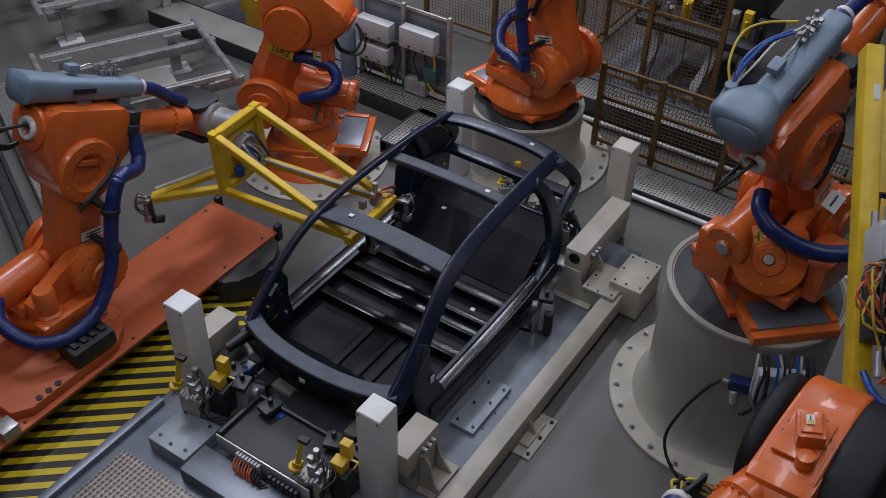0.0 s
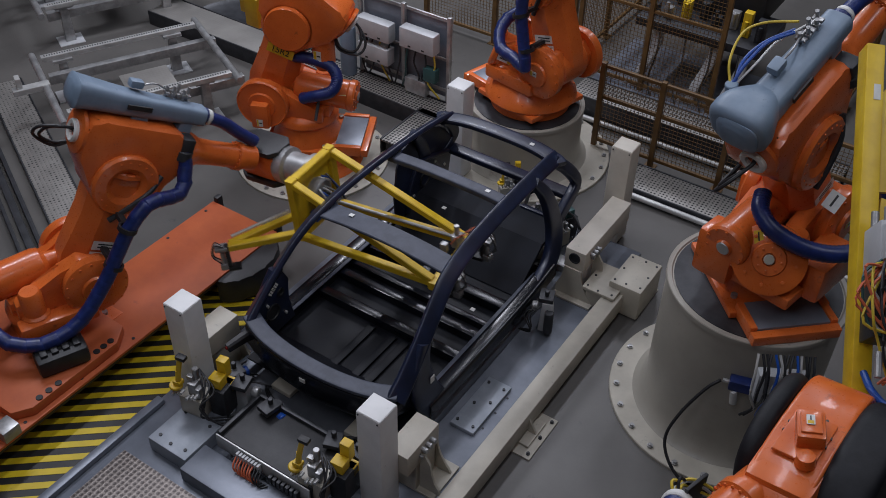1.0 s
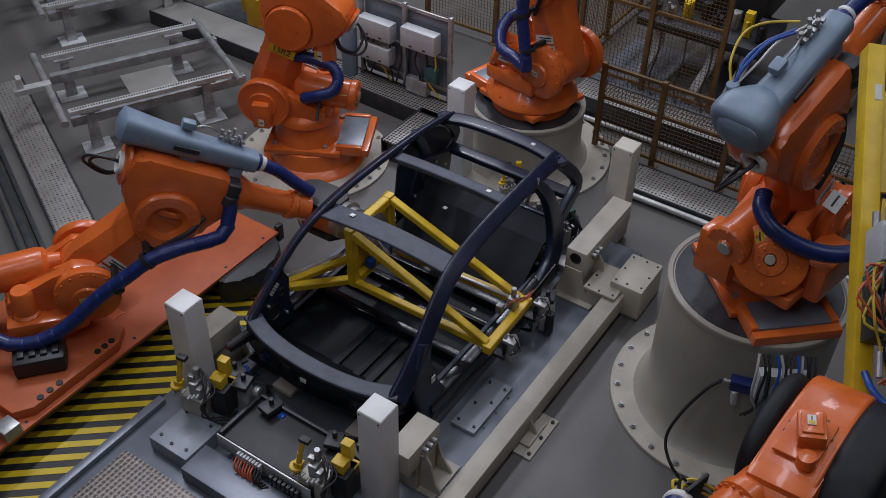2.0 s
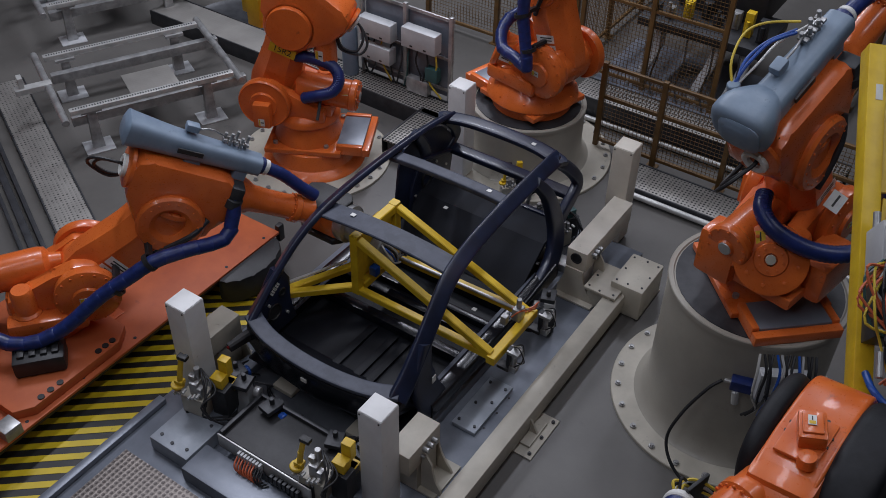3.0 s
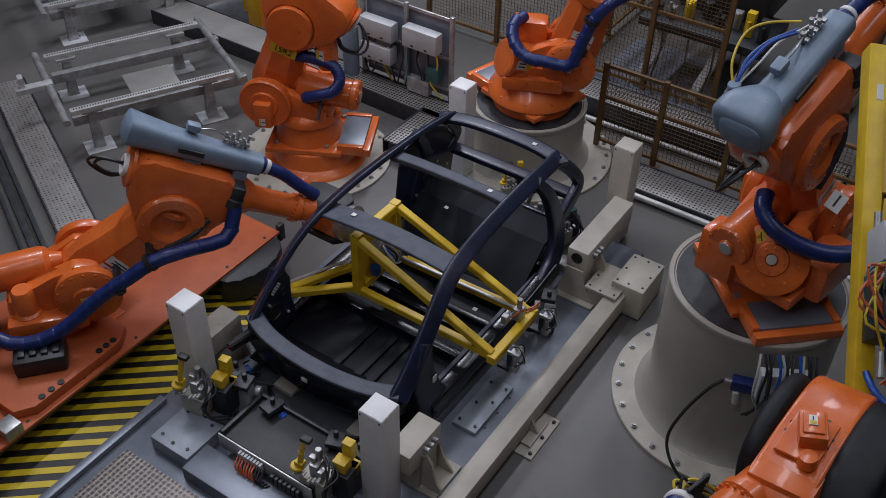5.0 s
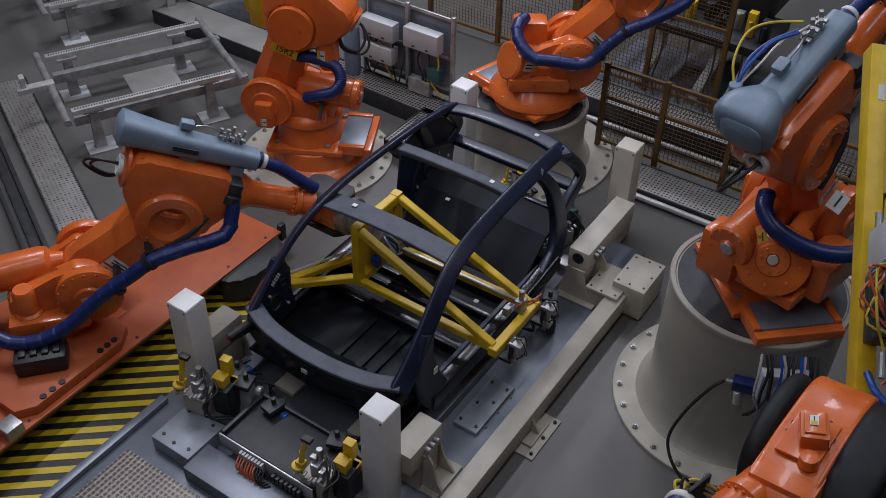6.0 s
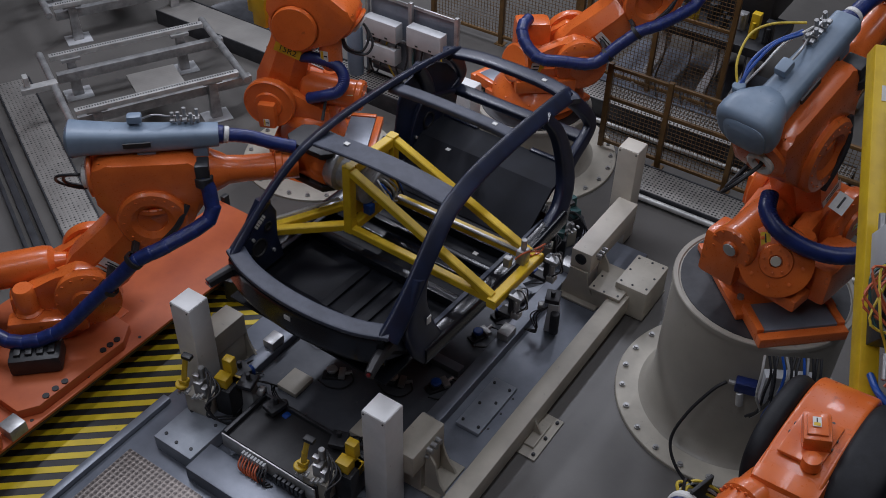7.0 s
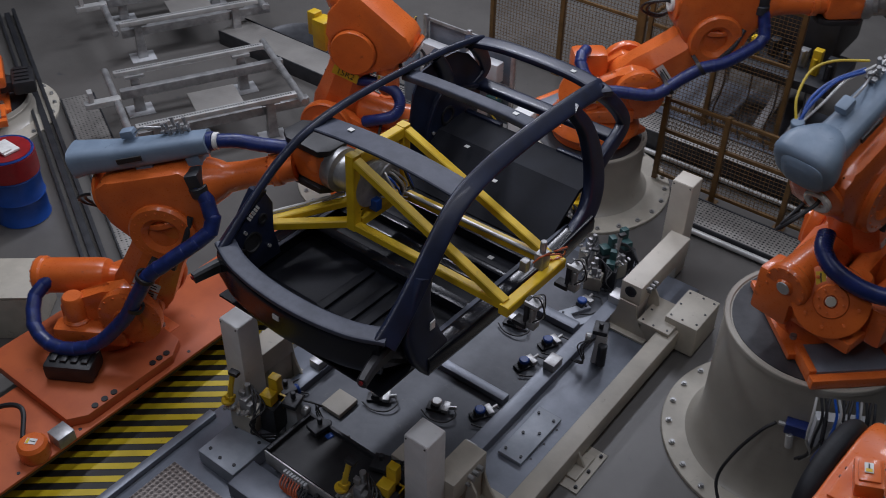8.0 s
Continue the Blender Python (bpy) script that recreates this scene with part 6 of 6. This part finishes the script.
def wrist_extras():
    w = R5P["wrist"]

    def outline(cx, cy, a, b, k=2.6, n=28):
        out = []
        for i in range(n):
            c, q = math.cos(2 * math.pi * i / n), math.sin(2 * math.pi * i / n)
            out.append((cx + a * math.copysign(abs(c) ** (2 / k), c), cy + b * math.copysign(abs(q) ** (2 / k), q)))
        return out

    def soft_disc(bm, section, z0, z1, e):
        """An outline drawn out from z0 to z1 with rounded rims of size e."""
        cx, cy = sum(p[0] for p in section) / len(section), sum(p[1] for p in section) / len(section)
        rx = max(p[0] for p in section) - cx
        steps = [(z0 + e * (1 - math.sin(math.pi / 2 * k / 5)), e * (1 - math.cos(math.pi / 2 * k / 5))) for k in range(5, -1, -1)]
        steps += [(z1 - e * (1 - math.sin(math.pi / 2 * k / 5)), e * (1 - math.cos(math.pi / 2 * k / 5))) for k in range(6)]
        rings = []
        for z, d in steps:
            f = 1 - d / rx
            rings.append([bm.verts.new((cx + (x - cx) * f, cy + (y - cy) * f, z)) for x, y in section])
        n = len(section)
        for a, b in zip(rings, rings[1:]):
            for i in range(n):
                bm.faces.new((a[i], a[(i + 1) % n], b[(i + 1) % n], b[i]))
        bm.faces.new(rings[0][::-1])
        bm.faces.new(rings[-1])

    # rounded casing between the covers
    bm = B()
    soft_disc(bm, outline(0.03, -0.02, 0.40, 0.19, 2.6, 44), -0.125, 0.125, 0.02)
    part("wrist_casing", bm, ORANGE, w)
    bm = B()
    bm_box(bm, (-0.16, -0.085, 0.0), (0.08, 0.085, 0.018), 0.008, pose(0, 0.165, 0, -90, 0, 0))
    bm_box(bm, (-0.10, -0.055, 0.01), (0.05, 0.055, 0.085), 0.016, pose(0, 0.165, 0, -90, 25, 0))
    bm_box(bm, (-0.08, -0.04, 0.08), (0.03, 0.04, 0.095), 0.006, pose(0, 0.165, 0, -90, 25, 0))
    bm_lathe(bm, [(0, 0.05), (0.035, 0.045), (0.04, 0), (0, 0)], 20, pose(-0.15, 0.165, 0.05, -90, 0, 0))
    part("wrist_motor", bm, ORANGE, w)
    bm = B()
    for i in range(14):
        a = 2 * math.pi * i / 14
        bm_cyl(bm, (-0.02 + 0.115 * math.cos(a), 0.172, 0.085 * math.sin(a)), (-0.02 + 0.115 * math.cos(a), 0.18, 0.085 * math.sin(a)), 0.007, seg=6)
    part_split("screw", bm, DARK, w)
    sticker(w, pose(-0.02, 0.264, 0.005, -90, 25, 0), 0.05, 0.032, None, 1, 0.4)
    sticker(w, pose(0.13, 0.150, -0.05, -78, 0, 0), 0.05, 0.03, None, 1)
    sticker(w, pose(-0.25, 0.135, -0.03, -105, 0, 0), 0.05, 0.03, None, 1)
    for z0, z1, cx, a in ((-0.215, -0.128, 0.08, 0.30), (0.120, 0.320, 0.06, 0.35)):
        bm = B()
        soft_disc(bm, outline(cx, -0.03, a, 0.225, 2.4, 40), z0, z1, min(0.05, (z1 - z0) * 0.48))
        part("rubber_boot", bm, BOOT, w, "thick black rubber wrist cover")
    # hose and plug plate beside the forearm
    u = R5P["upper_arm"]
    bm = B()
    hose(bm, [(0.55, 0.20, 0.10), (0.75, 0.24, 0.06), (0.92, 0.27, 0.0), (1.06, 0.30, -0.06)], 0.085)
    part("wrist_hose", bm, NAVY, u, "navy corrugated dress hose")
    bm = B()
    bm_cyl(bm, (1.06, 0.30, -0.06), (1.11, 0.315, -0.08), 0.095, seg=22, bevel=0.008)
    part("hose_collar", bm, STICK, u, "white hose collar")
    bm = B()
    bm_box(bm, (1.13, 0.30, -0.16), (1.30, 0.32, 0.04), 0.004)
    part("plug_plate", bm, BLACK, u)
    for k in range(7):
        bm = B()
        r = random.Random(300 + k)
        tube(bm, [(1.10, 0.32, -0.08), (1.16, 0.36 + 0.01 * k, -0.02 + r.uniform(-0.06, 0.06)), (1.24, 0.35, -0.06 + r.uniform(-0.06, 0.06)), (1.30 + 0.02 * k, 0.24 - 0.02 * k, -0.10)], 0.009, 6)
        part("cable", bm, (YCABLE, ALU, BLACK)[k % 3], u)


wrist_extras()


def yellow_tool():
    """The tool that this robot holds: a long yellow beam with plates, valve blocks and cables."""
    a, b = Vector((3.94, -1.60, 2.90)), Vector((3.26, -0.05, 4.0))
    z = (b - a).normalized()
    x = Vector((0.828, 0.56, 0.019))
    x = (x - z * x.dot(z)).normalized()
    y = z.cross(x)
    m = Matrix((x, y, z)).transposed().to_4x4()
    m.translation = a
    n = (b - a).length
    root = thing("handling_tool", m, "yellow steel handling tool with valve blocks and cables", "handling tool")
    bm = B()
    bm_box(bm, (-0.05, 0.0, -0.15), (0.06, 0.14, n + 0.05), 0.012)
    part("main_beam", bm, YELLOW, root)
    bm = B()
    bm_prism(bm, [(0.06, 1.15), (0.42, 1.20), (0.42, 1.9), (0.20, 1.98), (0.06, 1.75)], 0.03, Matrix.Translation((0, 0.10, 0)) @ SIDE)
    part("upper_plate", bm, YELLOW, root, smooth=0)
    bm = B()
    bm_prism(bm, [(0.06, 0.75), (0.40, 0.70), (0.42, 1.05), (0.10, 1.12)], 0.03, Matrix.Translation((0, 0.10, 0)) @ SIDE)
    part("web_plate", bm, YELLOW, root, smooth=0)
    bm = B()
    bm_box(bm, (-0.05, -0.06, -0.28), (0.55, 0.10, -0.15), 0.012)
    part("foot_beam", bm, YELLOW, root)
    bm = B()
    bm_box(bm, (-0.10, -0.02, -0.34), (0.10, 0.10, -0.15), 0.01)
    part("adapter", bm, STEEL, root)
    # valve blocks
    bm = B()
    bm_box(bm, (-0.03, -0.26, 0.60), (0.22, -0.03, 0.86), 0.008)
    vb = part("valve_block", bm, GREYBOX, root, "pale grey valve block")
    for i in range(6):
        bm = B()
        bm_box(bm, (-0.02 + 0.038 * i, -0.30, 0.63), (0.008 + 0.038 * i, -0.261, 0.83), 0.004)
        part("valve_slice", bm, ALU if i % 2 else GREYBOX, vb)
    for i in range(7):
        bm = B()
        bm_cyl(bm, (0.0 + 0.05 * i, -0.10 - 0.05 * (i % 2), 0.86), (0.0 + 0.05 * i, -0.10 - 0.05 * (i % 2), 0.96 + 0.02 * (i % 3)), 0.022, seg=12, bevel=0.003)
        part("silencer", bm, STEEL, root, "bare steel silencer")
    bm = B()
    bm_box(bm, (-0.03, -0.20, 0.22), (0.12, -0.02, 0.55), 0.01)
    part("connector_box", bm, DARK, root)
    bm = B()
    bm_box(bm, (0.14, -0.16, 0.05), (0.32, -0.0, 0.50), 0.01)
    part("side_box", bm, PLATE, root)
    for i in range(6):
        bm = B()
        bm_cyl(bm, (0.0 + 0.055 * i, -0.22, 0.0 + 0.07 * (i % 3)), (0.0 + 0.055 * i, -0.22, 0.14 + 0.07 * (i % 3)), 0.02, seg=10, bevel=0.003)
        part("air_cylinder", bm, STEEL, root)
    for k in range(26):
        r = random.Random(500 + k)
        bm = B()
        x0 = -0.02 + r.uniform(0, 0.2)
        pts = [(x0, -0.26, 0.64 - r.uniform(0, 0.05)), (x0 - r.uniform(0.02, 0.16), -0.30 + r.uniform(-0.05, 0.05), 0.50 + r.uniform(-0.06, 0.06)), (x0 - r.uniform(0, 0.14), -0.28 + r.uniform(-0.05, 0.05), 0.32 + r.uniform(-0.06, 0.06)),
               (x0 + r.uniform(0, 0.16), -0.24, 0.16 + r.uniform(-0.06, 0.06)), (x0 + r.uniform(0, 0.2), -0.16, -0.02)]
        tube(bm, pts, 0.008, 6, 5)
        part("cable", bm, (COPPER, COPPER, BLUE, BLACK, ALU, YCABLE, GREENB)[k % 7], root)
    for k in range(2):
        bm = B()
        tube(bm, [(0.24 + 0.03 * k, 0.06, 1.85), (0.20 + 0.02 * k, -0.02, 1.6), (0.19 + 0.03 * k, 0.0, 1.25), (0.26 + 0.02 * k, 0.0, 0.95)], 0.016, 8)
        part("hose", bm, BLACK, root)
    bm = B()
    tube(bm, [(0.0, -0.03, 0.06), (0.02, -0.12, -0.06), (0.14, -0.16, -0.16), (0.32, -0.12, -0.06)], 0.02, 10)
    part("blue_hose", bm, BLUE, root)
    for sx, sz in ((0.02, 1.7), (0.02, 0.4), (0.3, 1.3)):
        bm = B()
        bm_box(bm, (sx - 0.02, -0.004, sz), (sx + 0.02, -0.001, sz + 0.10))
        part("sticker", bm, STICK, root, smooth=0)


yellow_tool()


def junction():
    root = thing("junction_box", pose(3.38, -0.14, 0.86, 0, 0, 30), "grey junction box with hanging cables on the pedestal", "junction box")
    bm = B()
    bm_box(bm, (-0.16, 0.0, 0.12), (0.22, 0.10, 0.42), 0.012)
    part("box", bm, GREYBOX, root)
    for k in range(14):
        r = random.Random(700 + k)
        x = -0.22 + 0.032 * k
        bm = B()
        tube(bm, [(x, 0.0, 0.66), (x + r.uniform(-0.03, 0.03), -0.10, 0.56), (x + r.uniform(-0.05, 0.05), -0.12 - r.uniform(0, 0.06), 0.38), (x + r.uniform(-0.08, 0.08), -0.10, 0.16), (x + r.uniform(-0.1, 0.1), -0.05, 0.02)], 0.011, 6, 5)
        part("cable", bm, (ALU, BLACK, BLACK, DARK, BLUE)[k % 5], root)
    bm = B()
    bm_box(bm, (0.02, -0.16, 0.16), (0.16, -0.07, 0.30), 0.01)
    for i in range(5):
        bm_box(bm, (0.03 + 0.026 * i, -0.175, 0.17), (0.042 + 0.026 * i, -0.16, 0.29), 0.002)
    part("plug", bm, ALU, root, "ribbed aluminium plug")


junction()


def tap():
    root = thing("air_valve", pose(3.11, -0.12, 0.96, 0, 0, 15), "dark blue air valve with a black hose on the pedestal", "valve")
    bm = B()
    bm_box(bm, (-0.09, -0.05, 0.0), (0.09, 0.05, 0.10), 0.012)
    part("body", bm, NAVY, root)
    bm = B()
    bm_cyl(bm, (-0.04, -0.04, 0.0), (-0.02, -0.06, -0.12), 0.03, seg=14, bevel=0.004)
    bm_cyl(bm, (0.09, 0.0, 0.02), (0.16, 0.0, -0.02), 0.025, seg=12, bevel=0.004)
    bm_cyl(bm, (-0.14, 0.0, 0.05), (-0.09, 0.0, 0.05), 0.018, seg=10)
    part("fitting", bm, ALU, root)
    bm = B()
    inv = root.matrix_basis.inverted()
    tube(bm, [inv @ Vector(v) for v in ((2.96, -0.16, 1.0), (2.88, -0.22, 0.90), (2.76, -0.34, 0.64), (2.72, -0.46, 0.40), (2.86, -0.56, 0.22), (3.10, -0.58, 0.10), (3.4, -0.50, 0.06))], 0.014, 8, 8)
    part("hose", bm, BLACK, root, "black rubber hose")


tap()


# ---- further robots and tools at the cell's far side ----
def far_tool():
    root = thing("yellow_tool", (-3.75, 2.35, 1.25), "yellow steel tool held over the walkway", "tool")
    bm = B()
    bm_box(bm, (-0.16, -0.12, -0.25), (0.05, 0.10, 0.30), 0.02)
    bm_box(bm, (-0.05, -0.08, 0.1), (0.28, 0.06, 0.24), 0.02)
    part("frame", bm, YELLOW, root)
    bm = B()
    bm_box(bm, (-0.02, -0.16, -0.32), (0.14, -0.02, -0.08), 0.02)
    part("head", bm, YELLOW, root)
    bm = B()
    bm_box(bm, (-0.08, -0.04, -1.03), (0.0, 0.04, -0.25), 0.01)
    part("stand", bm, DARK, root)


far_tool()
pedestal(-7.5, -0.75, 0.66, 0.2, 1.0, "beige cylindrical robot pedestal bolted to the floor")
robot(pose(-7.5, -0.75, 0.2), 150, 100, 10, "orange robot beyond the walkway on a beige pedestal", 150)
pedestal(3.9, 5.2, 0.66, 0.9, 1.0, "beige cylindrical robot pedestal bolted to the floor")
robot(pose(3.9, 5.2, 0.9), 190, 95, -10, "orange robot behind the fence on a beige pedestal", 190)


def round_base():
    root = thing("turn_plate", (-5.6, 3.2, 0), "dark round turning plate with a rim on the floor", "turn plate")
    bm = B()
    bm_lathe(bm, [(0, 0), (0.62, 0), (0.62, 0.10), (0.56, 0.14), (0.50, 0.10), (0, 0.10)], 44)
    part("plate", bm, DARK, root)


round_base()


# ---- what moves ----
def motions():
    rest = Matrix.Translation((0, 0, 0.25))
    g = Matrix.Translation(GC)

    def moved(rx, ry, rz, x, y, z):
        """A small turn about the gripper's middle, and a shift."""
        return Matrix.Translation(GC + Vector((x, y, z))) @ Euler([radians(a) for a in (rx, ry, rz)]).to_matrix().to_4x4() @ g.inverted()

    still = moved(0, 0, 0, 0, 0, 0)
    lift = [(5.7, still), (6.0, moved(0, 0.3, 0, 0, 0, 0.108)), (6.5, moved(-0.6, 0.3, -0.5, 0.01, -0.006, 0.349)), (7.0, moved(-0.9, 0.5, -1.0, 0.045, -0.161, 0.858)),
            (7.5, moved(-1.0, 0.3, -0.7, 0.05, -0.36, 1.217)), (8.0, moved(-1.4, 0.1, -0.5, 0.07, -0.749, 1.515))]
    walk(CAR, [(0.0, rest), (5.0, rest)] + [(t, m @ rest) for t, m in lift])
    come = [(0.0, moved(0, -3, 3, -1.59, -0.02, 0.48)), (0.4, moved(1, -5, 3, -1.30, -0.03, 0.36)), (0.8, moved(1.5, -4.5, 3.5, -1.0, 0.06, 0.28)), (1.2, moved(2.5, -4, 3, -0.52, 0.08, 0.22)),
            (1.6, moved(3.5, -2, 2.5, -0.33, 0.16, 0.04)), (2.3, still), (2.8, still), (5.0, still)]
    path = come + lift
    walk(GRIP, [(t, m @ g) for t, m in path])

    # the first robot's posture: seconds, turn, rise of the lower arm, rise of the upper arm
    arm = [(0.0, 87.7, 78.5, -22.8), (0.5, 79.4, 72.0, -27.4), (1.0, 66.8, 60.7, -27.3), (1.5, 56.5, 50.0, -26.4), (2.2, 50.2, 34.4, -26.3), (2.8, 50.2, 34.4, -26.3), (5.4, 50.2, 34.4, -26.3),
           (6.0, 49.8, 36.2, -23.3), (6.5, 48.6, 40.0, -15.5), (7.0, 44.4, 47.0, -0.9), (7.5, 39.0, 54.5, 9.5), (8.0, 31.9, 65.2, 15.8)]
    rows = {k: [] for k in ("turntable", "lower_arm", "upper_arm", "wrist")}
    hose = [[] for _ in R1H]
    into = R1.matrix_basis.inverted()

    def grip_at(t):
        k = max(i for i in range(len(path)) if path[i][0] <= t)
        a, b = path[k], path[min(k + 1, len(path) - 1)]
        f = 0 if b[0] == a[0] else (t - a[0]) / (b[0] - a[0])
        return a[1].lerp(b[1], f)

    for t, az, th, ph in arm:
        m1, m2, m3, m4 = links(az, th, ph)
        turn = grip_at(t).to_3x3().to_4x4()
        w = Matrix.Translation(m4.translation) @ turn
        for k, m in (("turntable", m1), ("lower_arm", m2), ("upper_arm", m3), ("wrist", w)):
            rows[k].append((t, m))
        for r, m in zip(hose, hose_poses(hose_line(az, th, ph), N1)):
            r.append((t, m))
    for k, r in rows.items():
        walk(R1P[k], r)
    for ob, r in zip(R1H, hose):
        walk(ob, r)

    # the third robot turns away with its arm
    arm = [(0.0, -11, 108, 20), (3.4, -11, 108, 20), (4.0, -4, 102, 18), (4.5, 14, 92, 15), (5.4, 29, 62, 8), (6.0, 34, 49, 3), (6.5, 37, 45, 0), (7.0, 39, 43, 0), (8.0, 43, 36, 0)]
    rows = {k: [] for k in ("turntable", "lower_arm", "upper_arm", "wrist")}
    hose = [[] for _ in R3H]
    for t, az, th, ph in arm:
        for k, m in zip(rows, links(az, th, ph)):
            rows[k].append((t, m))
        for r, m in zip(hose, hose_poses(hose_line(az, th, ph, True), N3)):
            r.append((t, m))
    for k, r in rows.items():
        walk(R3P[k], r)
    for ob, r in zip(R3H, hose):
        walk(ob, r)


motions()
